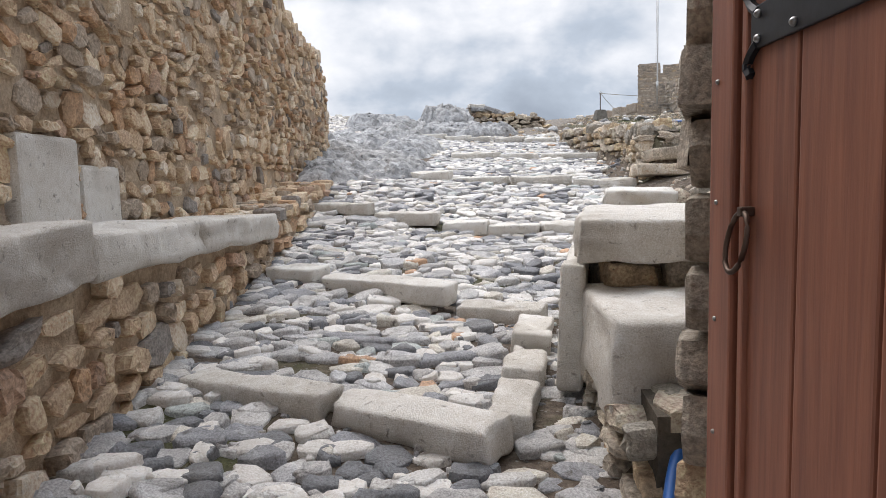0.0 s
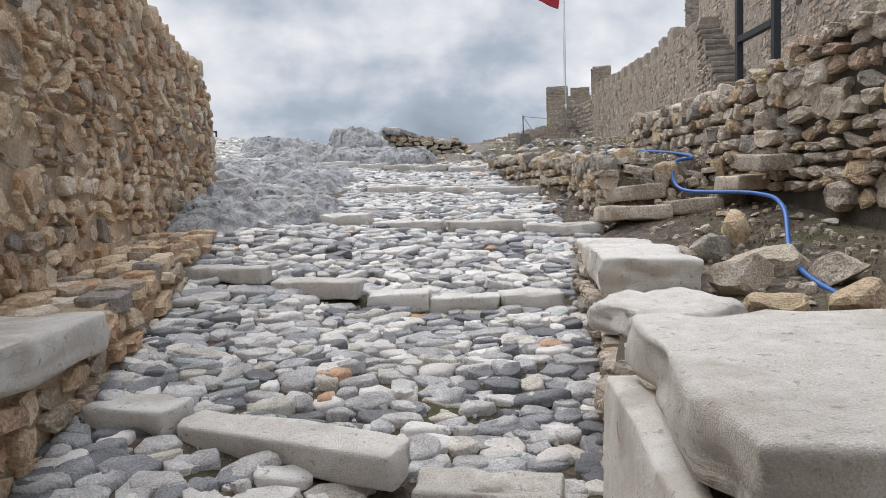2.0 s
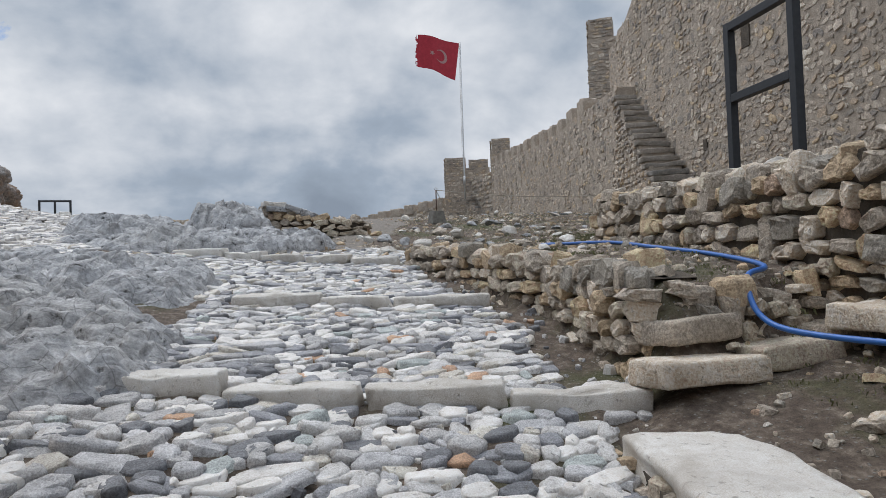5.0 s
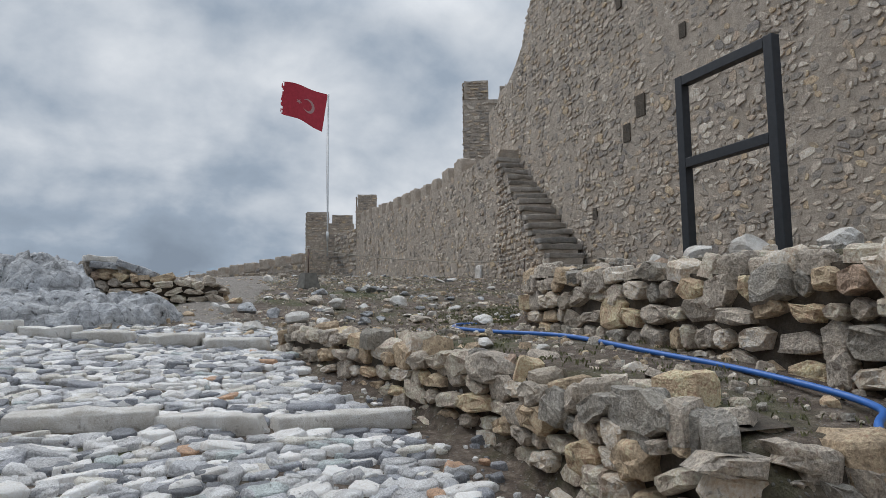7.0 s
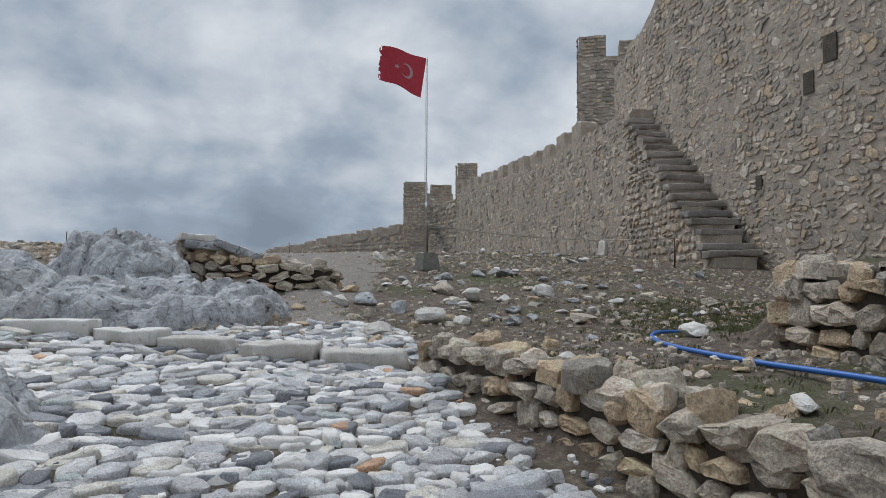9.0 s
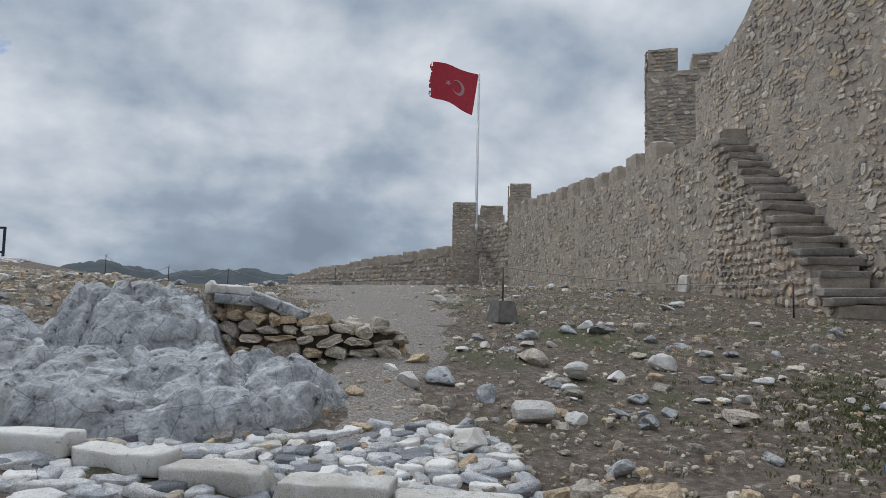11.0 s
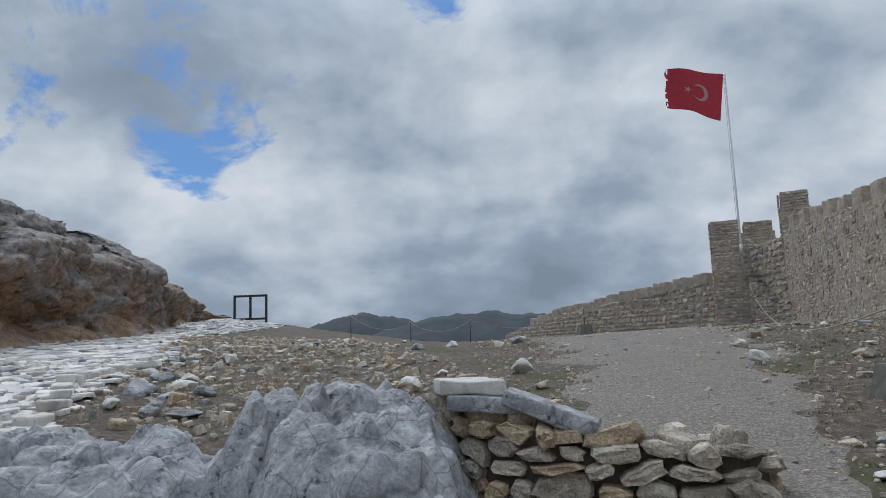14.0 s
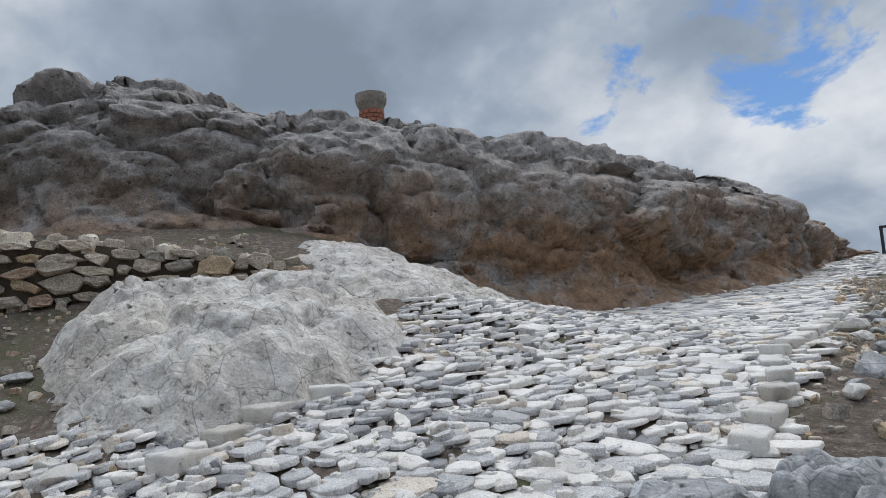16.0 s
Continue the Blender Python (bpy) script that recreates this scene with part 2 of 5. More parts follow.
def rock_material(name, light, dark, rust, rust_amount, low=None):
    mat, nt, bs = shader(name)
    pos = world_pos(nt)
    n1, n2, n3 = tex(nt, "Noise", 1.1, pos, 9, 0.65, 0.4), tex(nt, "Noise", 5, pos, 9, 0.62, 0.5), tex(nt, "Noise", 42, pos, 6, 0.7)
    v = tex(nt, "Voronoi", 3.2, pos)
    v.feature = "DISTANCE_TO_EDGE"
    c = ramp_of(nt, n2.outputs["Fac"], [(0.28, dark), (0.5, tuple(0.5 * (a + b) for a, b in zip(dark, light))), (0.68, light)])
    f = calc(nt, "MULTIPLY", calc(nt, "SUBTRACT", n1.outputs["Fac"], 0.5 - 0.12 * rust_amount, True), 5 * rust_amount, True)
    if low is not None:
        sep = nt.nodes.new("ShaderNodeSeparateXYZ")
        nt.links.new(pos, sep.inputs[0])
        d = calc(nt, "SUBTRACT", calc(nt, "ADD", low, calc(nt, "MULTIPLY", n1.outputs["Fac"], 2.4)), sep.outputs[2])
        f = calc(nt, "MULTIPLY", f, calc(nt, "MULTIPLY", d, 0.6, True))
    c = mixc(nt, f, c, ramp_of(nt, n2.outputs["Fac"], [(0.3, tuple(0.5 * r for r in rust)), (0.7, rust)]))
    c = mixc(nt, 0.35, c, ramp_of(nt, n3.outputs["Fac"], [(0.34, (0.15, 0.15, 0.15)), (0.66, (0.85, 0.85, 0.85))]), "OVERLAY")
    # solution pits, their inner shade painted in dark, and dark hairline cracks
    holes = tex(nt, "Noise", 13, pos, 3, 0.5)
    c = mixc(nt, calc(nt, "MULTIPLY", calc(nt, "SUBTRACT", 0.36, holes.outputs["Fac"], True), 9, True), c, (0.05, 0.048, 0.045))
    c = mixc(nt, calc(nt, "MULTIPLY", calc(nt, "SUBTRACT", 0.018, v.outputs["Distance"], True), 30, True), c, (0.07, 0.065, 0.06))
    # eroded hollows a hand wide, shade of their lows painted into the colour
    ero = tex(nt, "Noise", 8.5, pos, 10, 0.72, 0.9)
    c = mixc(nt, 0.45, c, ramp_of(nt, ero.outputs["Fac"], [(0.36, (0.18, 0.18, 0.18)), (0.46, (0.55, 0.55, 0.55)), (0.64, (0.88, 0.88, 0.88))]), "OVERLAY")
    nt.links.new(c, bs.inputs["Base Color"])
    bs.inputs["Roughness"].default_value = 0.88
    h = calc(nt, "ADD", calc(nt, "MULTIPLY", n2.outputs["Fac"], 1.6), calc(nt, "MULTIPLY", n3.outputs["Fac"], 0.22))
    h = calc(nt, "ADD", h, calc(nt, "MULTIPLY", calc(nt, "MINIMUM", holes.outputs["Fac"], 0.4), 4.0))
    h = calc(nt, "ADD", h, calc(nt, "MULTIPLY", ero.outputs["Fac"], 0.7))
    bump(nt, bs, h, 0.85, 0.045)
    return mat


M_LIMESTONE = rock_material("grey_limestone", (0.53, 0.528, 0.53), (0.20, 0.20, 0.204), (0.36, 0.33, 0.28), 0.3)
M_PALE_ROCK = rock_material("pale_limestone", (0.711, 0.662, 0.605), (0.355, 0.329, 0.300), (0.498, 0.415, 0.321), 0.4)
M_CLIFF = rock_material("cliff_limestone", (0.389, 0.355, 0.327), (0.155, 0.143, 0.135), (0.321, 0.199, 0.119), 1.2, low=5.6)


def plain_material(name, col, rough, metal=0.0, var=0.2, scale=20, bumps=0.15):
    mat, nt, bs = shader(name)
    n = tex(nt, "Noise", scale, world_pos(nt), 6, 0.65)
    c = ramp_of(nt, n.outputs["Fac"], [(0.3, tuple(v * (1 - var) for v in col)), (0.7, tuple(min(1, v * (1 + var)) for v in col))])
    nt.links.new(c, bs.inputs["Base Color"])
    bs.inputs["Roughness"].default_value = rough
    bs.inputs["Metallic"].default_value = metal
    bump(nt, bs, n.outputs["Fac"], bumps, 0.004)
    return mat


M_IRON = plain_material("black_iron", (0.035, 0.038, 0.045), 0.45, 0.6)
M_RUSTY = plain_material("rusty_iron", (0.10, 0.065, 0.05), 0.5, 0.7)
M_STEEL = plain_material("painted_steel", (0.03, 0.032, 0.036), 0.5, 0.3)
M_BOLT = plain_material("bolt_steel", (0.35, 0.35, 0.35), 0.35, 0.9)
M_HOSE = plain_material("blue_hose", (0.03, 0.13, 0.42), 0.4, 0, 0.12)
M_POLE = plain_material("pole_grey", (0.55, 0.55, 0.54), 0.45, 0.3)
M_ROPE = plain_material("rope_fibre", (0.42, 0.38, 0.32), 0.9)
M_CONCRETE = plain_material("dark_concrete", (0.17, 0.16, 0.14), 0.9, 0, 0.35, 12, 0.5)
M_FLAG = plain_material("red_cloth", (0.44, 0.032, 0.05), 0.8, 0, 0.15, 6)
M_WHITE = plain_material("faded_white_cloth", (0.46, 0.27, 0.26), 0.85)
M_BRICK = plain_material("fired_brick", (0.33, 0.14, 0.085), 0.9, 0, 0.35, 14, 0.5)
M_LEAF = plain_material("dry_scrub", (0.13, 0.13, 0.055), 0.8, 0, 0.5, 30)


def wood_material(name, base, dark, z_grain=True):
    mat, nt, bs = shader(name)
    mp = nt.nodes.new("ShaderNodeMapping")
    mp.inputs["Scale"].default_value = (30, 30, 1.6)
    nt.links.new(world_pos(nt), mp.inputs[0])
    n = tex(nt, "Noise", 1.0, mp.outputs[0], 8, 0.65, 0.3)
    n2 = tex(nt, "Noise", 3.0, world_pos(nt), 5, 0.6)
    c = ramp_of(nt, n.outputs["Fac"], [(0.3, dark), (0.62, base), (0.85, tuple(min(1, v * 1.5) for v in base))])
    c = mixc(nt, calc(nt, "MULTIPLY", n2.outputs["Fac"], 0.4), c, dark)
    nt.links.new(c, bs.inputs["Base Color"])
    bs.inputs["Roughness"].default_value = 0.5
    bump(nt, bs, n.outputs["Fac"], 0.3, 0.004)
    return mat


M_WOOD = wood_material("varnished_brown_wood", (0.36, 0.14, 0.085), (0.18, 0.066, 0.042))
M_PALEWOOD = wood_material("weathered_pale_wood", (0.62, 0.50, 0.42), (0.42, 0.32, 0.25))


# ---- building blocks ----
R = np.random.default_rng(7)


def mesh_object(name, verts, faces, mat, parent=None, smooth=True, label=""):
    me = bpy.data.meshes.new(name)
    me.from_pydata([tuple(map(float, v)) for v in verts], [], [tuple(map(int, f)) for f in faces])
    me.materials.append(mat)
    me.polygons.foreach_set("use_smooth", [smooth] * len(me.polygons))
    me.update()
    ob = new(name, me)
    if parent is not None:
        ob.parent = parent
    if label:
        ob["label"] = label
    return ob


def part(name, bm, mat, parent=None, label="", smooth=False):
    me = bpy.data.meshes.new(name)
    bmesh.ops.recalc_face_normals(bm, faces=bm.faces)
    bm.to_mesh(me)
    bm.free()
    me.materials.append(mat)
    me.polygons.foreach_set("use_smooth", [smooth] * len(me.polygons))
    ob = new(name, me)
    if parent is not None:
        ob.parent = parent
    if label:
        ob["label"] = label
    return ob


def empty(name, at=(0, 0, 0)):
    ob = new(name)
    ob.location = at
    return ob


def box(x0, x1, y0, y1, z0, z1, bev=0.0, bm=None, seg=2):
    bm = bm or bmesh.new()
    r = bmesh.ops.create_cube(bm, size=1.0, matrix=Matrix.LocRotScale(((x0 + x1) / 2, (y0 + y1) / 2, (z0 + z1) / 2), None, (x1 - x0, y1 - y0, z1 - z0)))
    if bev:
        ed = {e for v in r["verts"] for e in v.link_edges}
        bmesh.ops.bevel(bm, geom=list(ed), offset=bev, segments=seg, affect="EDGES", profile=0.6)
    return bm


def tube(pts, radius, sides=8):
    """A round tube along a list of points."""
    bm = bmesh.new()
    rings = []
    pts = [Vector(p) for p in pts]
    for i, p in enumerate(pts):
        d = (pts[min(i + 1, len(pts) - 1)] - pts[max(i - 1, 0)]).normalized()
        a = d.cross(Vector((0, 0, 1)) if abs(d.z) < 0.9 else Vector((1, 0, 0))).normalized()
        b = d.cross(a)
        rings.append([bm.verts.new(p + radius * (math.cos(k * 2 * math.pi / sides) * a + math.sin(k * 2 * math.pi / sides) * b)) for k in range(sides)])
    for r0, r1 in zip(rings, rings[1:]):
        for k in range(sides):
            bm.faces.new((r0[k], r0[(k + 1) % sides], r1[(k + 1) % sides], r1[k]))
    bm.faces.new(rings[0])
    bm.faces.new(rings[-1])
    return bm


def spline(pts, n=12):
    """Points of a smooth curve through pts."""
    out = []
    P = [Vector(p) for p in pts]
    for i in range(len(P) - 1):
        a, b, c, d = P[max(i - 1, 0)], P[i], P[i + 1], P[min(i + 2, len(P) - 1)]
        for k in range(n):
            t = k / n
            out.append(0.5 * ((2 * b) + (c - a) * t + (2 * a - 5 * b + 4 * c - d) * t * t + (3 * b - a - 3 * c + d) * t ** 3))
    return out + [P[-1]]


def fbm(x, y, z, octaves=5):
    return noise.fractal((x, y, z), 0.9, 2.1, octaves)


# stone templates: an uneven outline domed towards +z, unit size (about 1 x 1, 1 high, open below)
def stone_template(rng, seg, round_, dome, power, edge=0.88, bumpy=0.035):
    ang = np.sort((np.arange(seg) + rng.uniform(-0.28, 0.28, seg)) * 2 * np.pi / seg)
    c, s = np.cos(ang), np.sin(ang)
    rad = 0.5 / (np.abs(c) ** power + np.abs(s) ** power) ** (1 / power) * rng.uniform(1 - round_, 1 + round_ * 0.5, seg)
    rings = [(1.0, -0.5), (1.0, dome), (edge, dome + (1 - dome) * 0.80), (0.62, 0.99)]
    V = []
    for k, z in rings:
        zz = z + rng.normal(0, bumpy if z > 0 else 0, seg)
        V += [(a * r * k, b * r * k, q) for a, b, r, q in zip(c, s, rad, zz)]
    V.append((0, 0, 1.0 + rng.normal(0, bumpy * 0.5)))
    F = []
    for j in range(3):
        for i in range(seg):
            F.append((j * seg + i, j * seg + (i + 1) % seg, (j + 1) * seg + (i + 1) % seg, (j + 1) * seg + i))
    F += [(3 * seg + i, 3 * seg + (i + 1) % seg, 4 * seg) for i in range(seg)]
    return np.array(V), F


COBBLES = [stone_template(R, int(R.integers(6, 11)), 0.26, R.uniform(0.55, 0.75), R.uniform(2.2, 3.6), R.uniform(0.86, 0.93), 0.12) for _ in range(40)]
PAVERS = [stone_template(R, int(R.integers(6, 10)), 0.2, R.uniform(0.6, 0.8), R.uniform(2.8, 6.0), R.uniform(0.88, 0.95), 0.11) for _ in range(40)]
ROUGH = [stone_template(R, int(R.integers(7, 11)), 0.30, R.uniform(0.62, 0.8), R.uniform(2.6, 5.0), R.uniform(0.84, 0.95), 0.09) for _ in range(40)]
ANGULAR = [stone_template(R, int(R.integers(5, 9)), 0.26, 0.60, R.uniform(2.4, 5.0), R.uniform(0.84, 0.94), 0.055) for _ in range(30)]


class Stones:
    """Gathers stones; the first ones that fall in a stretch become parts, the rest one joined mesh."""

    def __init__(self, name, mat, templates, parent, smooth=True):
        self.name, self.mat, self.tpl, self.parent, self.smooth = name, mat, templates, parent, smooth
        self.V, self.F, self.n, self.singles = [], [], 0, []
        self.meshes = {}

    def add(self, o, ax, ay, az, size, single=False):
        """o: centre; ax, ay, az: unit axes (az out of the surface); size: along each."""
        k = int(R.integers(len(self.tpl)))
        if single and len(self.singles) < 300:
            self.singles.append((k, o, ax, ay, az, size))
            return
        V, F = self.tpl[k]
        W = np.asarray(o) + V[:, :1] * size[0] * np.asarray(ax) + V[:, 1:2] * size[1] * np.asarray(ay) + V[:, 2:] * size[2] * np.asarray(az)
        self.V.append(W)
        self.F.extend(tuple(i + self.n for i in f) for f in F)
        self.n += len(V)

    def finish(self, rest_name):
        for k, o, ax, ay, az, size in self.singles:
            if k not in self.meshes:
                V, F = self.tpl[k]
                me = bpy.data.meshes.new(self.name)
                me.from_pydata([tuple(v) for v in V], [], F)
                me.materials.append(self.mat)
                me.polygons.foreach_set("use_smooth", [self.smooth] * len(F))
                self.meshes[k] = me
            ob = new(self.name, self.meshes[k])
            m = Matrix.Identity(4)
            for c, (a, s) in enumerate(((ax, size[0]), (ay, size[1]), (az, size[2]))):
                for r in range(3):
                    m[r][c] = a[r] * s
            for r in range(3):
                m[r][3] = o[r]
            ob.matrix_world = m
            ob.parent = self.parent
        if self.n:
            ob = mesh_object(rest_name, np.concatenate(self.V), self.F, self.mat, self.parent, self.smooth)
            ob["kind"] = "stuff"


def itp(v, xs, ys):
    return float(np.interp(v, xs, ys))


# ---- the lie of the land ----
def ramp_z(y):
    return itp(y, (-4, 0, 2.6, 4.5, 6.9, 8.7, 11.7, 14.5, 17.5, 20, 24, 30, 43, 60, 75, 130, 400, 900),
               (0.25, 0.32, 0.5, 0.70, 1.06, 1.50, 1.96, 2.40, 2.92, 3.28, 3.65, 4.10, 4.75, 4.3, 2.5, -14, -60, -75))


def right_edge(y):
    return itp(y, (1.5, 3.6, 4.7, 5.6, 6.9, 8.2, 8.6, 10.85, 11.8, 13.6, 14.3), (0.66, 0.78, 1.0, 1.35, 1.65, 2.0, 2.55, 2.85, 2.72, 2.5, 2.45))


def upper_edge(y):
    return itp(y, (4, 8.5, 10, 12.65), (3.72, 3.85, 4.05, 4.5))


def smooth01(v):
    v = min(1.0, max(0.0, v))
    return v * v * (3 - 2 * v)


def ground_z(x, y):
    z = ramp_z(y)
    # crossfall: higher towards the rock side
    z += itp(x, (-60, -12, -7, -3, -1.3, 0.5, 2.5, 5, 11, 14, 60), (-10, 1.0, 0.25, 0.12, 0.1, 0, 0.03, 0.12, 0.25, 0.2, -6)) * smooth01((y + 2) / 10) * (1 if y < 70 else 0.3)
    if y < 14.6 and x > right_edge(y) - 0.1:
        k = smooth01((x - right_edge(y)) / 0.16) * (1 - smooth01((y - 13.9) / 0.7))
        t1 = itp(y, (0, 3, 5, 6.8, 8.5, 8.8, 9.5, 10.5, 13.5), (1.0, 1.0, 1.12, 1.30, 1.5, 2.16, 2.28, 2.40, 2.53)) + (0.05 * (x - 3) if y > 8.6 else 0.2 * (min(x, 4.2) - 2.2))
        z = z * (1 - k) + max(z, t1) * k
    if x > 3.4 and y < 17:
        k = smooth01((x - upper_edge(y) - 0.05) / 0.2) * (1 - smooth01((y - 12.6) / (0.4 + 0.8 * max(0.0, x - 4.3))))
        t2 = itp(y, (4, 9, 12.5, 17), (2.95, 3.0, 3.12, 3.5)) + 0.06 * (x - 4)
        z = z * (1 - k) + max(z, t2) * k
    # the bank that climbs to the cliff, and the fall of the hill top beyond
    w = smooth01((y - 12) / 4) * (1 - smooth01((y - 19) / 5))
    z += w * itp(x, (-14, -9.5, -8, -5, -2.5, -1.5), (2.3, 1.7, 1.35, 0.55, 0.1, 0))
    if y < 75:
        z -= smooth01((y - 25) / 15) * itp(x, (-7, -1), (0, 0.75))
    if abs(x) < 40 and y < 75:
        z += 0.035 * fbm(x * 1.3, y * 1.3, 0.3, 4) + 0.012 * fbm(x * 6, y * 6, 2.0, 2)
    return z


def build_ground():
    xs = np.concatenate([[-3000, -1500, -700, -350, -180, -90, -50, -30, -22, -18], np.arange(-15, -4, 0.35), np.arange(-4, 6.5, 0.12), np.arange(6.5, 15, 0.3), [16, 18, 22, 30, 50, 90, 180, 350, 700, 1500, 3000]])
    ys = np.concatenate([[-3000, -1000, -300, -100, -40, -15, -8], np.arange(-4, 22, 0.13), np.arange(22, 48, 0.4), np.arange(48, 90, 2), [95, 105, 120, 150, 200, 300, 450, 700, 1000, 1500, 2200, 3000]])
    V = []
    for y in ys:
        for x in xs:
            z = ground_z(x, y)
            if abs(x) > 60:
                z = min(z, -60 + 0 * x) if abs(x) > 150 else z - (abs(x) - 60) * 0.5
            if y < -15:
                z = -60 if y < -200 else z - (-15 - y) * 0.25
            V.append((x, y, z))
    nx = len(xs)
    F = [(j * nx + i, j * nx + i + 1, (j + 1) * nx + i + 1, (j + 1) * nx + i) for j in range(len(ys) - 1) for i in range(nx - 1)]
    ob = mesh_object("ground", V, F, M_GROUND)
    tagged(ob, "brown earth with moss, gravel and scattered stones on the castle hill", "ground", kind="structure")
    return ob


build_ground()


def build_hills():
    """Low wooded hills far beyond the castle."""
    for az0, az1, top, dist, seed in ((-15.5, -1.0, 3.9, 2200, 1), (-9, 14, 3.7, 1800, 2), (-40, -10, 2.2, 2600, 3), (10, 45, 1.9, 2400, 4)):
        V, F = [], []
        n, rows = 70, 12
        for j in range(rows + 1):
            for i in range(n + 1):
                u = i / n
                a = radians(az0 + (az1 - az0) * u)
                env = math.sin(math.pi * u) ** 0.5
                h = (top * env * (0.86 + 0.35 * fbm(u * 3.1 + seed * 7, seed, 0, 5)))
                v = j / rows
                d = dist + 500 * v
                z = -70 + (math.tan(radians(max(h, 0))) * dist + 74) * math.sin(v * math.pi / 2) * (1 + 0.03 * fbm(u * 30, v * 9, seed, 4))
                V.append((math.sin(a) * d, math.cos(a) * d, z))
        for j in range(rows):
            for i in range(n):
                F.append((j * (n + 1) + i, j * (n + 1) + i + 1, (j + 1) * (n + 1) + i + 1, (j + 1) * (n + 1) + i))
        ob = mesh_object("backdrop_hill", V, F, M_HILL)
        tagged(ob, "distant hill covered in dark green scrub", "hill", kind="structure")


def hill_material():
    mat, nt, bs = shader("far_hillside")
    n = tex(nt, "Noise", 0.012, world_pos(nt), 9, 0.7)
    c = ramp_of(nt, n.outputs["Fac"], [(0.35, (0.034, 0.044, 0.05)), (0.55, (0.052, 0.062, 0.07)), (0.75, (0.085, 0.09, 0.095))])
    nt.links.new(c, bs.inputs["Base Color"])
    bs.inputs["Roughness"].default_value = 1.0
    return mat


M_HILL = hill_material()
build_hills()


# ---- masonry ----
def core_wall(name, line, thick, low, top, mat, step=0.35, ragged=0.04, parent=None, rough=0.03):
    """A solid wall: line = plan points of its front face; thick goes to the left of the walking direction.
    low(s), top(s): heights along it."""
    P = [Vector((*p, 0)) for p in line]
    lens = [0.0]
    for a, b in zip(P, P[1:]):
        lens.append(lens[-1] + (b - a).length)
    n = max(2, int(lens[-1] / step))
    V, F = [], []
    rows = 9
    for i in range(n + 1):
        s = lens[-1] * i / n
        p, d = along(line, s)
        q = p + thick * Vector((-d.y, d.x, 0))
        zt = top(s) + ragged * fbm(s * 2.3, 3.3, 0.1, 3)
        zl = low(s)
        for r in range(rows):
            z = zl + (zt - zl) * r / (rows - 1)
            w = rough * fbm(s * 1.7, z * 1.7, 5.0, 4)
            V.append((p.x - d.y * w, p.y + d.x * w, z))
        for r in range(rows - 1, -1, -1):
            V.append((q.x, q.y, zl + (zt - zl) * r / (rows - 1)))
    m = rows * 2
    for i in range(n):
        for r in range(m):
            a, b = i * m + r, i * m + (r + 1) % m
            F.append((a, a + m, b + m, b))
    F.append(tuple(range(m)))
    F.append(tuple(n * m + r for r in range(m - 1, -1, -1)))
    return mesh_object(name, V, F, mat, parent, smooth=False)


def along(line, s):
    P = [Vector((*p, 0)) for p in line]
    for a, b in zip(P, P[1:]):
        l = (b - a).length
        if s <= l or b is P[-1]:
            d = (b - a).normalized()
            return a + d * s, d
        s -= l


def length_of(line):
    return sum((Vector(b) - Vector(a)).length for a, b in zip(line, line[1:]))


def face_stones(stones, line, low, top, course, width, proud, side=-1, pick=None, tilt=0.06, gap=0.012, skip=0.0, big=0.0, holes=(), lean=1.0):
    """Courses of uneven stones over a wall's front (side -1: to the right of the walking direction)."""
    total = length_of(line)
    ss = np.linspace(0, total, 60)
    zmin, zmax = min(low(s) for s in ss), max(top(s) for s in ss)
    z = zmin
    while z < zmax:
        h = R.uniform(*course)
        s = R.uniform(-0.1, 0.1)
        while s < total:
            w = R.uniform(*width)
            hh, ww = h * R.uniform(0.8, 1.12), w
            if R.random() < big:
                hh, ww = h * R.uniform(1.3, 1.8), w * R.uniform(1.1, 1.5)
            sc = s + w / 2
            zc = z + h / 2 + R.normal(0, h * 0.10)
            s += w
            if sc < 0.05 or sc > total - 0.05 or zc < low(sc) - 0.05 or zc > top(sc) - h * 0.25 or R.random() < skip:
                continue
            p, d = along(line, sc)
            if any(math.hypot(sc - a, zc - b) < r for a, b, r in holes):
                continue
            nrm = Vector((d.y, -d.x, 0)) * (-side) * 1.0
            a = R.normal(0, tilt)
            ax = Vector((d.x * math.cos(a), d.y * math.cos(a), math.sin(a)))
            nn = (nrm + lean * Vector((R.normal(0, 0.08), R.normal(0, 0.08), R.normal(0, 0.1)))).normalized()
            ay = nn.cross(ax).normalized()
            ax = ay.cross(nn).normalized()
            pr = R.uniform(*proud)
            o = Vector((p.x, p.y, zc))
            stones.add(o, ax, ay, nn, ((ww - gap) * R.uniform(0.95, 1.06), (hh - gap) * R.uniform(0.92, 1.06), pr), pick(sc, zc) if pick else False)
        z += h


def wall_thing(name, label, category):
    ob = empty(name)
    return tagged(ob, label, category, kind="structure")


# tall rubble wall beside the ramp
LEFT = [(-1.92, 0.5), (-1.94, 6.0), (-1.90, 11.6)]


def left_top(s):
    return itp(s, (0, 8.15, 8.4, 9.6, 10.5, 10.85, 11.1), (4.9, 4.55, 3.78, 3.66, 3.66, 3.42, 2.95))


def left_low(s):
    return ramp_z(s + 0.5) - 0.1


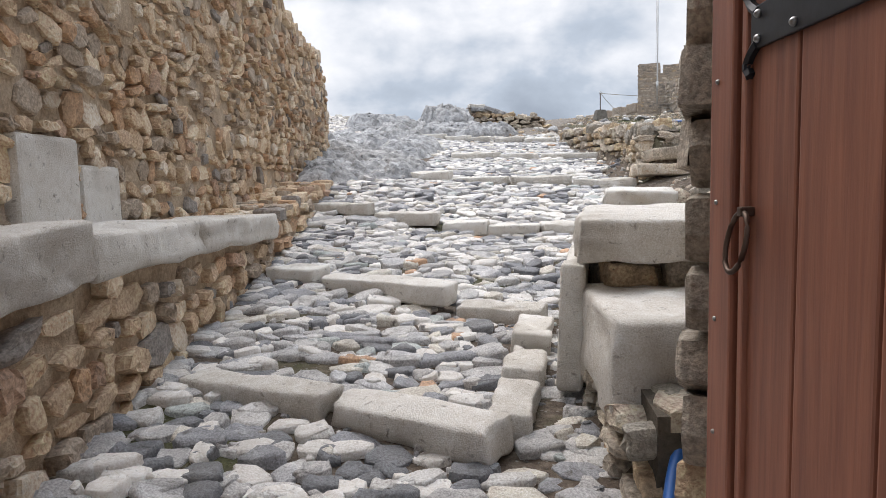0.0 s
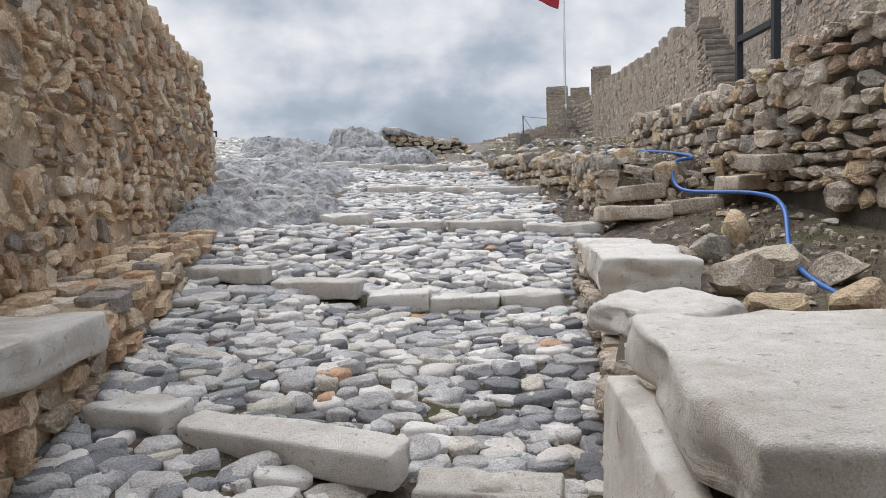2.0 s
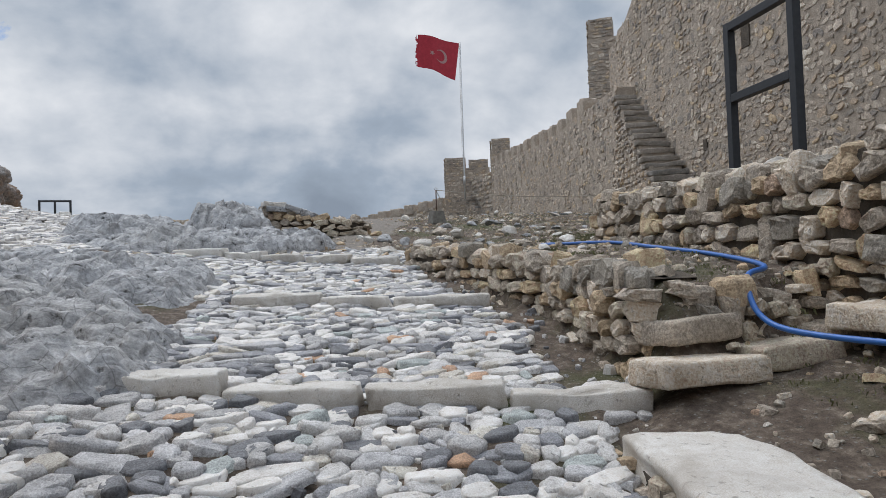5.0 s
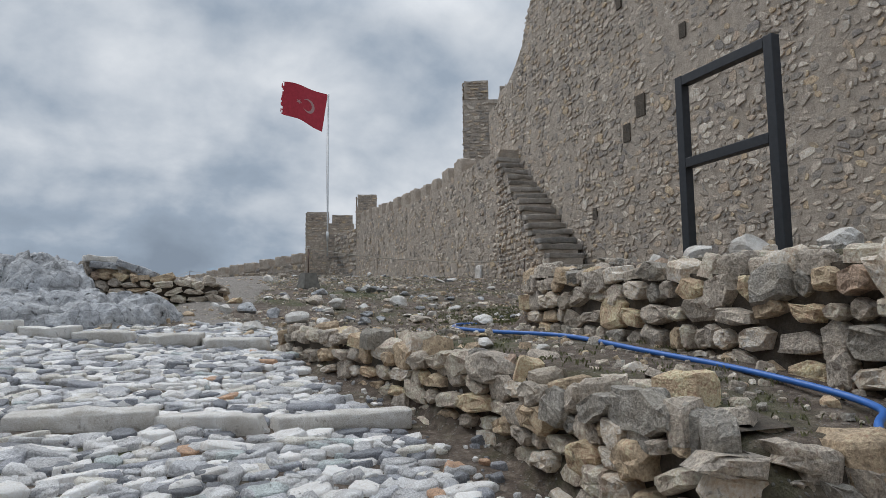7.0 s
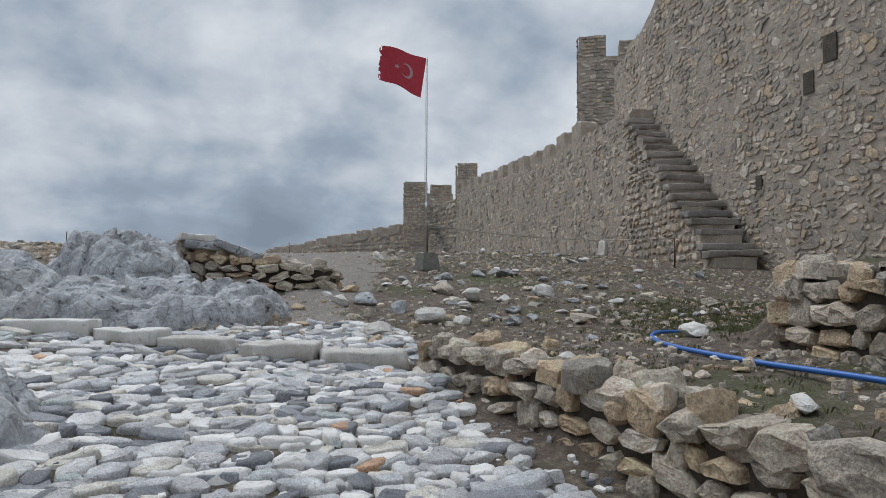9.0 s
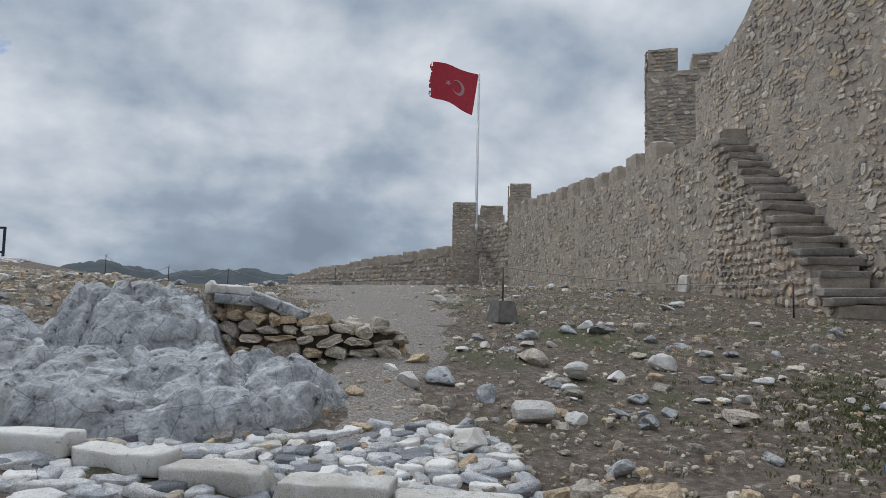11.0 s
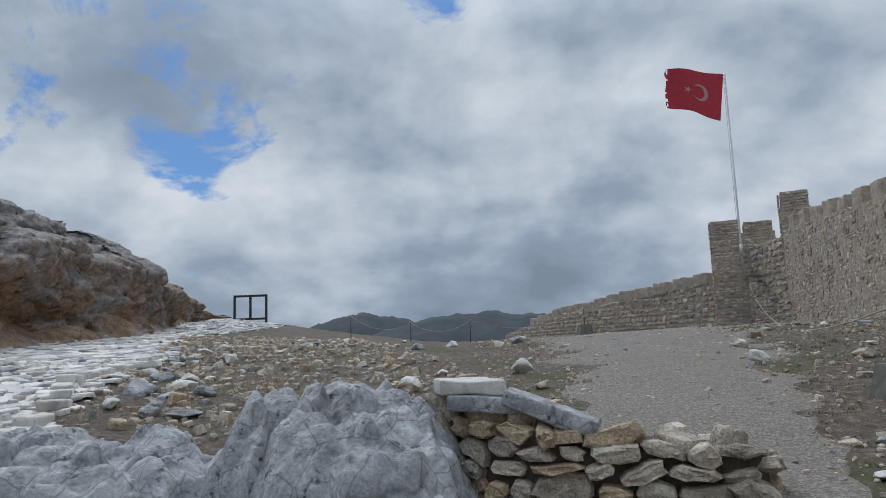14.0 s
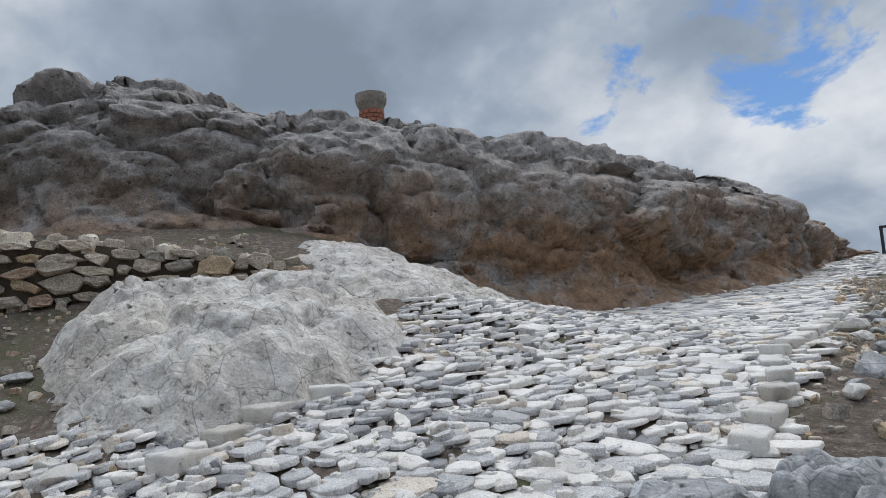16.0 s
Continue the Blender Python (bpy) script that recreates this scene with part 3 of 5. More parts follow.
wl = wall_thing("wall_left", "tall brown rubble stone wall with crumbling lime mortar beside the ramp", "wall")
core_wall("mortar_core", LEFT, 1.1, left_low, left_top, M_MORTAR_WARM, 0.15, 0.12, wl, 0.05)
st = Stones("stone", M_RUBBLE, ROUGH, wl, False)
face_stones(st, LEFT, left_low, left_top, (0.06, 0.15), (0.07, 0.23), (0.012, 0.065), pick=lambda s, z: 2.5 < s < 6.2 and z < 3.2 and R.random() < 0.6, tilt=0.4, gap=0.022, skip=0.06, big=0.2)
face_stones(st, [(-1.90, 11.6), (-3.0, 11.75)], lambda s: 1.9, lambda s: 3.1, (0.1, 0.2), (0.12, 0.3), (0.03, 0.09), gap=0.02)
# stones along the top
for s in np.arange(2, 10.8, 0.2):
    p, d = along(LEFT, s)
    for k in range(3):
        st.add((p.x - 0.1 - 0.3 * k, p.y + R.uniform(-0.1, 0.1), left_top(s) + R.uniform(-0.06, 0.04)), (1, 0, 0), (0, 1, 0), (0, 0, 1), (R.uniform(0.15, 0.3), R.uniform(0.15, 0.28), R.uniform(0.05, 0.14)))
st.finish("small_stones")
# squared blocks at the wall's foot
for y0, y1, z1 in ((3.22, 3.74, 1.87), (3.77, 4.18, 1.735)):
    part("block", box(-1.99, -1.86, y0, y1, 1.38, z1, 0.03), M_MARBLE, wl, "pale squared stone block")

# ledge with marble slabs along the tall wall
LEDGE = [(-1.36, 0.5), (-1.40, 3.0), (-1.40, 5.6), (-1.42, 7.6), (-1.36, 8.9)]


def ledge_top(s):
    return itp(s, (0, 4.9, 5.4, 6.4, 8.4), (1.24, 1.24, 1.36, 1.45, 1.66))


lg = wall_thing("ledge_left", "low rubble bench wall under the tall wall, topped by marble slabs", "ledge")
core_wall("mortar_core", LEDGE, 0.56, left_low, ledge_top, M_MORTAR_WARM, 0.2, 0.03, lg, 0.02)
st = Stones("stone", M_RUBBLE, ROUGH, lg, False)
face_stones(st, LEDGE, left_low, ledge_top, (0.09, 0.16), (0.1, 0.3), (0.02, 0.08), pick=lambda s, z: True, tilt=0.15, gap=0.02, big=0.12)
for s in np.arange(5.0, 8.3, 0.24):
    p, d = along(LEDGE, s)
    for k in range(3):
        st.add((p.x - 0.08 - 0.19 * k, p.y + R.uniform(-0.08, 0.08), ledge_top(s) - 0.02), (0, 1, 0), (-1, 0, 0), (0, 0, 1), (R.uniform(0.2, 0.4), R.uniform(0.15, 0.26), R.uniform(0.04, 0.09)), True)
st.finish("small_stones")


def slab(name, x0, x1, y0, y1, z0, z1, mat, label, rz=0.0, tilt=(0, 0), rough=0.02, bev=0.035, seed=0, cuts=5, parent=None):
    """A worn block of stone: a bevelled box, cut fine and worn by noise."""
    bm = box(-(x1 - x0) / 2, (x1 - x0) / 2, -(y1 - y0) / 2, (y1 - y0) / 2, -(z1 - z0) / 2, (z1 - z0) / 2)
    bmesh.ops.bevel(bm, geom=list(bm.edges), offset=bev, segments=2, affect="EDGES", profile=0.5)
    bmesh.ops.subdivide_edges(bm, edges=[e for e in bm.edges if e.calc_length() > 0.12], cuts=cuts, use_grid_fill=True)
    for v in bm.verts:
        c = v.co
        n1 = fbm(c.x * 3 + seed, c.y * 3, c.z * 3 + seed, 3)
        n2 = fbm(c.x * 12 + seed, c.y * 12, c.z * 12, 3)
        chip = max(0.0, fbm(c.x * 4.5 + seed, c.y * 4.5 + 2, c.z * 4.5, 2) - 0.15) * (1 if min(abs(abs(c.x) - (x1 - x0) / 2), abs(abs(c.y) - (y1 - y0) / 2)) < 0.07 else 0.1)
        v.co = c + c.normalized() * (rough * n1 + rough * 0.5 * n2) - c.normalized() * min(0.035, 0.12 * chip) * (rough / 0.03)
    ob = part(name, bm, mat, parent, smooth=True)
    ob.matrix_world = pose((x0 + x1) / 2, (y0 + y1) / 2, (z0 + z1) / 2, tilt[0], tilt[1], rz)
    if label:
        tagged(ob, label, "stone slab")
    return ob


for i, (y0, y1, z1, dx) in enumerate(((1.35, 2.0, 1.47, 0.0), (2.02, 2.77, 1.475, 0.02), (2.82, 3.98, 1.42, 0.0), (4.02, 5.52, 1.40, 0.02))):
    tagged(slab("marble_slab", -1.9, -1.31 + dx, y0, y1, z1 - (0.27 if i < 2 else 0.20), z1, M_MARBLE, "worn white marble slab on the bench wall", R.normal(0, 1.5), (R.normal(0, 1), R.normal(0, 1)), 0.045, 0.022, seed=i * 3.1), group="bench slabs")

# ---- gate behind and beside the first steps ----
gate = wall_thing("wall_gate", "rubble stone gate wall with an opening for the wooden doors", "wall")
for x0, x1, y0, y1, z0, z1 in ((0.84, 3.6, -0.4, 2.1, 0, 5.0), (-3.2, -0.86, -0.4, 0.5, 0, 5.0), (-0.86, 0.84, -0.4, 0.5, 2.95, 5.0)):
    part("mortar_core", box(x0, x1, y0, y1, z0, z1), M_MORTAR_WARM, gate)
st = Stones("stone", M_DRY, ANGULAR, gate, False)
face_stones(st, [(0.84, 0.5), (0.84, 2.1)], lambda s: 0.3, lambda s: 4.9, (0.12, 0.25), (0.2, 0.42), (0.01, 0.03), side=1, pick=lambda s, z: z < 3, gap=0.012)
face_stones(st, [(0.84, 2.1), (3.6, 2.1)], lambda s: 0.3, lambda s: 4.9, (0.14, 0.26), (0.18, 0.42), (0.03, 0.08), side=1, pick=lambda s, z: z < 3 and s < 1.2, gap=0.012)
for z in np.arange(0.45, 4.8, 0.2):
    st.add((0.83, 2.09, z), Vector((-0.436, -0.9, 0)), Vector((0, 0, 1)), Vector((-0.9, 0.436, 0)), (R.uniform(0.24, 0.34), R.uniform(0.17, 0.26), R.uniform(0.05, 0.10)), True)
st.finish("small_stones")


def wooden_door(name, x0, x1, y0, y1, z0, z1, inner, mat, label, iron):
    """A plank door leaf, opened along the passage; inner = the x of its visible face, -1 or 1 for its way."""
    d = empty(name, ((x0 + x1) / 2, y0, z0))
    d["kind"] = "structure"
    tagged(d, label, "door")

    def sub(nm, bm, mt, par=d, lb="", smooth=False):
        ob = part(nm, bm, mt, par, lb, smooth)
        ob.matrix_parent_inverse = d.matrix_world.inverted() if par is d else Matrix.Identity(4)
        return ob

    bpy.context.view_layer.update()
    n = 4
    for i in range(n):
        a, b = y0 + (y1 - 0.13 - y0) * i / n, y0 + (y1 - 0.13 - y0) * (i + 1) / n
        sub("plank", box(x0, x1, a + 0.003, b - 0.003, z0, z1, 0.007), mat)
    xi = x0 if inner < 0 else x1
    sub("stile", box(x0 - 0.012, x1 + 0.012, y1 - 0.125, y1, z0 - 0.01, z1 + 0.01, 0.008), mat)
    sub("moulding", box(xi - 0.012, xi + 0.012, y1 - 0.19, y1 - 0.165, z0, z1, 0.006), mat)
    if not iron:
        return d
    # strap hinge with a fishtail end
    for zc in (1.88, 0.75):
        bm = box(xi - 0.010, xi - 0.001, y0 - 0.05, y1 - 0.20, zc - 0.042, zc + 0.042, 0.003)
        for sgn in (-1, 1):
            pts = [(xi - 0.006, y1 - 0.225, zc + sgn * 0.03), (xi - 0.006, y1 - 0.195, zc + sgn * 0.048), (xi - 0.006, y1 - 0.18, zc + sgn * 0.07), (xi - 0.006, y1 - 0.195, zc + sgn * 0.092)]
            t = tube(spline(pts, 5), 0.011, 6)
            me = bpy.data.meshes.new("tmp")
            t.to_mesh(me)
            t.free()
            bm.from_mesh(me)
        s = sub("strap_hinge", bm, M_IRON, d, "black wrought-iron strap with fishtail end")
        for yb in (y1 - 0.235, y1 - 0.375, y1 - 0.60):
            for dz in (-0.024, 0.024):
                bb = bmesh.new()
                bmesh.ops.create_uvsphere(bb, u_segments=10, v_segments=6, radius=0.009, matrix=Matrix.Translation((xi - 0.011, yb, zc + dz)))
                sub("bolt", bb, M_BOLT, d, "", True)
    for k in range(7):
        bb = bmesh.new()
        bmesh.ops.create_uvsphere(bb, u_segments=8, v_segments=5, radius=0.006, matrix=Matrix.Translation((xi - 0.013, y1 - 0.045, z0 + 0.3 + 0.27 * k)))
        sub("nail", bb, M_BOLT, d, "", True)
    c = Vector((xi - 0.022, y1 - 0.205, 1.452))
    ring = [c + Vector((-0.012 * (1 - math.cos(a)), 0.045 * math.sin(a), 0.062 * math.cos(a))) for a in np.linspace(0, 2 * math.pi, 25)]
    sub("ring_handle", tube(ring, 0.006, 8), M_RUSTY, d, "rusty iron ring handle", True)
    sub("ring_staple", box(xi - 0.03, xi, y1 - 0.215, y1 - 0.195, 1.505, 1.525, 0.004), M_RUSTY)
    return d


wooden_door("door_1", 0.705, 0.765, 0.62, 1.74, 0.42, 2.85, -1, M_WOOD, "open brown wooden plank door with black iron strap hinge", True)
wooden_door("door_2", -0.82, -0.76, 0.62, 1.30, 0.40, 2.85, 1, M_PALEWOOD, "open weathered pale wooden door leaf at the gate", False)

# ---- bench and retaining wall on the other side of the ramp ----
BENCH = [(0.72, 2.2), (0.80, 3.6), (1.02, 4.7), (1.38, 5.6), (1.68, 6.9), (2.03, 8.25), (2.1, 8.5)]


def bench_top(s):
    return itp(s, (0, 1.4, 1.45, 2.6, 3.4, 4.8, 6.3), (0.85, 0.9, 1.1, 1.12, 1.2, 1.32, 1.42))


bw = wall_thing("bench_wall", "low rubble retaining wall with marble blocks beside the cobbled ramp", "retaining wall")
core_wall("earth_core", BENCH, -0.5, lambda s: itp(s, (0, 6.3), (0.2, 1.1)), bench_top, M_EARTH_CORE, 0.2, 0.02, bw, 0.02)
st = Stones("stone", M_DRY, ROUGH, bw, False)
face_stones(st, BENCH, lambda s: ramp_z(2.2 + s) - 0.12, bench_top, (0.08, 0.15), (0.1, 0.28), (0.05, 0.11), side=1, pick=lambda s, z: True, tilt=0.1)
for s in np.arange(0.1, 6.2, 0.2):
    p, d = along(BENCH, s)
    for k in range(2):
        st.add((p.x + 0.1 + 0.2 * k, p.y + R.uniform(-0.06, 0.06), bench_top(s) - 0.03), (0, 1, 0), (-1, 0, 0), (0, 0, 1), (R.uniform(0.16, 0.3), R.uniform(0.14, 0.24), R.uniform(0.04, 0.09)), True)
st.finish("small_stones")
SL = "large pale marble block on the retaining wall"
slab("marble_block", 0.66, 1.5, 2.42, 3.35, 0.68, 1.10, M_MARBLE, "smooth pale marble seat block beside the gate", -3, (0, 1), 0.03, 0.025, 1.2)
slab("marble_block", 0.775, 1.775, 3.0, 4.32, 1.23, 1.43, M_MARBLE, SL, -13, (1, 0), 0.045, 0.022, 5.5, 7)
slab("marble_block", 0.72, 0.84, 3.2, 4.5, 0.62, 1.21, M_MARBLE, "upright marble slab under the large block", -13, (0, 2), 0.03, 0.02, 7.1)
slab("stone_block", 1.23, 1.82, 5.02, 5.62, 1.16, 1.33, M_MARBLE, "rough pale stone slab on the retaining wall", 12, (2, -3), 0.06, 0.022, 8.8, 7)
slab("marble_block", 1.53, 2.13, 5.86, 6.92, 1.27, 1.51, M_MARBLE, SL, -15, (1, 2), 0.045, 0.022, 3.7, 7)
slab("marble_block", 1.84, 2.44, 6.94, 8.12, 1.24, 1.49, M_MARBLE, "white marble block with a broken corner on the retaining wall", -14, (1, 1), 0.045, 0.022, 13.7, 7)
for x0, y0, w, h in ((0.80, 3.22, 0.24, 0.11), (1.10, 3.24, 0.24, 0.13), (1.40, 3.3, 0.2, 0.12)):
    slab("wedge_stone", x0, x0 + w, y0, y0 + 0.18, 1.10, 1.10 + h, M_DRY, "grey wedge stone under the marble block", 4, rough=0.03, bev=0.02, seed=x0 * 9, cuts=2)


# ---- dry-stone terrace walls ----
def dry_wall(name, label, line, thick, low, top, course, width, side, cap=(0.14, 0.34)):
    w = wall_thing(name, label, "dry-stone wall")
    core_wall("earth_core", line, thick, lambda s: low(s) - 0.3, lambda s: top(s) - 0.06, M_EARTH_CORE, 0.2, 0.02, w, 0.03)
    st = Stones("stone", M_DRY, ROUGH, w, False)
    face_stones(st, line, low, top, course, width, (0.05, 0.11), side=side, pick=lambda s, z: True, tilt=0.14, gap=0.014, big=0.22)
    total = length_of(line)
    s = 0.1
    while s < total:
        p, d = along(line, s)
        nrm = Vector((-d.y, d.x, 0)) * (1 if thick > 0 else -1)
        for k in range(2):
            o = p + nrm * (0.06 + 0.22 * k + R.uniform(-0.03, 0.03))
            a = math.atan2(d.y, d.x) + R.normal(0, 0.5)
            nn = Vector((R.normal(0, 0.16), R.normal(0, 0.16), 1)).normalized()
            ay = nn.cross(Vector((math.cos(a), math.sin(a), 0))).normalized()
            st.add((o.x, o.y, top(s) - 0.07 + R.normal(0, 0.02)), ay.cross(nn), ay, nn, (R.uniform(*cap), R.uniform(0.16, 0.3), R.uniform(0.05, 0.13)), True)
        s += R.uniform(0.18, 0.34)
    st.finish("small_stones")
    return w


LOWER = [(4.1, 8.72), (3.1, 8.72), (2.62, 8.95), (2.90, 10.85), (2.78, 11.8), (2.56, 13.4), (2.46, 14.25)]
dry_wall("terrace_wall_low", "low dry-stone wall of grey and rusty field stones with earth behind", LOWER, -0.45,
         lambda s: itp(s, (0, 1.5, 3.5, 7), (1.55, 1.5, 1.85, 2.4)) - 0.05, lambda s: itp(s, (0, 0.9, 1.4, 1.7, 3.5, 5.3, 7.0), (2.16, 2.14, 2.2, 2.30, 2.40, 2.55, 2.62)), (0.07, 0.15), (0.09, 0.30), 1)
UPPER = [(3.72, 5.0), (3.78, 7.0), (3.86, 8.5), (4.06, 10.0), (4.52, 12.7), (5.2, 13.1)]
dry_wall("terrace_wall_high", "chest-high dry-stone terrace wall of pale irregular stones", UPPER, -0.6,
         lambda s: itp(s, (0, 3.5, 8, 9), (1.6, 2.05, 2.48, 2.55)), lambda s: itp(s, (0, 2, 3.6, 5, 7.8, 9), (3.22, 3.18, 3.0, 2.98, 3.16, 3.12)), (0.09, 0.18), (0.11, 0.32), 1)
# short broken wall on the rock above the ramp
PILE = [(0.62, 18.15), (1.3, 17.75), (2.45, 17.55), (2.6, 17.8)]
dry_wall("broken_wall", "short tumbled dry-stone wall of dark grey slabs against the rock", PILE, 0.4,
         lambda s: 2.95, lambda s: itp(s, (0, 0.5, 1.2, 2.0, 2.3), (3.50, 3.45, 3.34, 3.28, 3.1)), (0.07, 0.14), (0.12, 0.3), -1)


# ---- fortress ----
FW = [(9.6, 6.0), (10.75, 15.0), (11.15, 18.0), (12.2, 23.8), (12.9, 26.2)]


def fort_top(s):
    return itp(s, (0, 15.5, 16.9, 17.4, 18.1, 19.3, 20), (13.5, 13.5, 11.6, 10.6, 10.15, 10.0, 9.7))


fw = wall_thing("wall_fortress", "massive grey rubble masonry keep wall with putlog holes", "fortress wall")
core_wall("mortar_core", FW, -2.0, lambda s: 2.6, fort_top, M_MORTAR_GREY, 0.4, 0.25, fw, 0.035)
st = Stones("stone", M_FORT, ANGULAR, fw, False)
HOLES = ((11.58, 7.2, 0.24), (12.08, 6.73, 0.2), (13.5, 5.15, 0.14), (10.2, 8.3, 0.15), (12.2, 9.8, 0.16))
face_stones(st, FW, lambda s: 3.0, fort_top, (0.08, 0.17), (0.08, 0.28), (0.004, 0.026), side=1, lean=0.4, pick=lambda s, z: 3.5 < z < 5.4 and 9 < s < 13.5, tilt=0.4, gap=0.03, skip=0.14, big=0.12, holes=HOLES)
st.finish("small_stones")
# no hole is cut: dark boxes stand in for the shade inside each putlog hole
for s, z, r in HOLES:
    p, d = along(FW, s)
    ob = part("putlog_hole", box(-r * 0.6, r * 0.6, -0.05, 0.016, -r, r), M_EARTH_CORE, fw)
    ob.matrix_world = pose(p.x - 0.02, p.y, z, 0, 0, math.degrees(math.atan2(d.y, d.x)))

CURTAIN = [(10.25, 19.4), (11.72, 24.2), (12.0, 25.6), (13.2, 31.5), (15.6, 45.1), (15.3, 49.3), (10.9, 58.0), (7.9, 66.0), (4.5, 78.0)]


def curtain_top(s):
    return itp(s, (0, 4.35, 4.45, 8.3, 11.2, 14.0, 18.0, 25.5, 26.2, 30.6, 30.7, 40, 49, 62), (2.9, 2.9, 7.75, 7.75, 7.7, 7.8, 8.05, 8.5, 8.3, 8.2, 6.95, 6.35, 5.85, 4.6))


cw = wall_thing("wall_curtain", "long grey rubble curtain wall with worn battlements running downhill", "fortress wall")
core_wall("mortar_core", CURTAIN, -1.1, lambda s: itp(s, (0, 30, 60), (3.0, 3.0, -2)), curtain_top, M_MORTAR_GREY, 0.15, 0.05, cw, 0.035)
st = Stones("stone", M_FORT, ANGULAR, cw, False)
face_stones(st, CURTAIN[:5], lambda s: 3.2, curtain_top, (0.09, 0.19), (0.09, 0.32), (0.003, 0.026), side=1, lean=0.4, pick=lambda s, z: z < 5 and s < 9, tilt=0.45, gap=0.03, skip=0.2, big=0.12)
face_stones(st, CURTAIN[4:], lambda s: itp(s, (0, 35), (3.4, 1.0)), lambda s: curtain_top(s + length_of(CURTAIN[:5])), (0.2, 0.35), (0.25, 0.6), (0.03, 0.08), side=1, gap=0.05)
st.finish("small_stones")


pale = slab("pale_slab", -0.24, 0.24, -0.05, 0.05, -0.36, 0.36, M_MARBLE, "", rough=0.04, bev=0.02, seed=4.2, parent=cw)
pale.matrix_world = pose(11.93, 25.5, 4.05, 4, 0, 78)


def merlon(s, w, h, t=0.55, z=None, nm="merlon"):
    p, d = along(CURTAIN, s)
    z0 = (curtain_top(s) if z is None else z) - 0.15
    ob = slab(nm, -w / 2, w / 2, -t / 2, t / 2, 0, h + 0.15, M_MORTAR_GREY, "", rough=0.05, bev=0.025, seed=s, cuts=4, parent=cw)
    ob.matrix_world = pose(p.x + d.y * (-0.35) * -1, p.y - d.x * 0.35 * -1, z0 + (h + 0.15) / 2, 0, 0, math.degrees(math.atan2(d.y, d.x)))
    return ob


for s in np.arange(8.4, 25.6, 1.5):
    merlon(s, 0.85, 0.5 + 0.12 * R.random())
for s in np.arange(32.0, 56, 1.6):
    merlon(s, 1.1, 0.45 + 0.14 * R.random())


# masonry turrets on the curtain wall
def turret(label, line, thick, low, top, merlons):
    t = wall_thing("turret", label, "battlement")
    core_wall("mortar_core", line, thick, low, top, M_MORTAR_GREY, 0.3, 0.03, t, 0.03)
    s_ = Stones("stone", M_FORT, ANGULAR, t, False)
    side = 1
    face_stones(s_, line, low, top, (0.09, 0.2), (0.12, 0.42), (0.01, 0.04), side=side, gap=0.03, tilt=0.15, skip=0.06)
    for a, b, zt in merlons:
        seg = [tuple(along(line, a)[0][:2]), tuple(along(line, b)[0][:2])]
        core_wall("merlon", seg, thick * 0.8, lambda s: top(a) - 0.1, lambda s: zt, M_MORTAR_GREY, 0.25, 0.04, t, 0.02)
        face_stones(s_, seg, lambda s: top(a), lambda s: zt, (0.10, 0.16), (0.18, 0.4), (0.02, 0.05), side=side, gap=0.03)
    # the narrow end that faces along the wall
    p, d = along(line, length_of(line))
    q = p + thick * Vector((-d.y, d.x, 0))
    for nm, zt in (("end", merlons[-1][2]),):
        face_stones(s_, [tuple(p[:2]), tuple(q[:2])], low, lambda s: zt, (0.10, 0.16), (0.18, 0.4), (0.02, 0.05), side=side, gap=0.03)
    s_.finish("small_stones")
    return t


turret("square battlemented turret at the head of the stone stair", [(17.95, 30.22), (15.32, 31.95)], -1.6, lambda s: 6.4, lambda s: 12.25, ((0.6, 1.55, 12.85), (2.05, 3.1, 13.12)))
turret("thin broken battlement standing above the curtain wall", [(16.75, 44.6), (15.58, 45.1)], -1.2, lambda s: 7.4, lambda s: 9.6, ((0.05, 1.2, 10.35),))
turret("square battlemented turret behind the flagpole", [(16.55, 47.9), (13.68, 48.9)], -2.0, lambda s: 3.6, lambda s: 9.0, ((0.1, 1.4, 9.55), (1.6, 3.0, 9.72)))


def stone_stair(label, foot, head, width, z0, z1, n, wide_dir):
    """Steps that climb along a wall, each a worn slab on a masonry body."""
    s_ = wall_thing("stone_stair", label, "stair")
    f, h = Vector((*foot, 0)), Vector((*head, 0))
    d = (h - f).normalized()
    nrm = Vector((d.y, -d.x, 0)) * wide_dir
    run = (h - f).length / n
    rise = (z1 - z0) / n
    ang = math.degrees(math.atan2(d.y, d.x))
    for i in range(n):
        c = f + d * run * (i + 0.5) + nrm * width / 2
        zt = z0 + rise * (i + 1)
        ob = slab("step", -run * 0.62, run * 0.62, -width / 2 - R.uniform(0, 0.22), width / 2, -0.07, 0.07, M_STEP, "", rough=0.05, bev=0.02, seed=i * 1.7, cuts=3, parent=s_)
        ob.matrix_world = pose(c.x, c.y, zt - 0.08 + R.normal(0, 0.02), R.normal(0, 2), R.normal(0, 2.5), ang + R.normal(0, 5))
        b = part("riser", box(-run / 2, run * 0.5, -width / 2 + 0.03, width / 2, -(zt - z0) - 0.8, -0.12), M_MORTAR_GREY, s_)
        b.matrix_world = pose(c.x, c.y, zt, 0, 0, ang)
    st_ = Stones("stone", M_FORT, ANGULAR, s_, False)
    side = [tuple(f[:2]), tuple(h[:2])]
    face_stones(st_, side, lambda s: z0 - 0.6, lambda s: z0 + rise * max(0, s / run - 0.3), (0.10, 0.20), (0.10, 0.34), (0.03, 0.065), side=1, tilt=0.26, gap=0.035, skip=0.08, pick=lambda s, z: True)
    st_.finish("small_stones")
    return s_


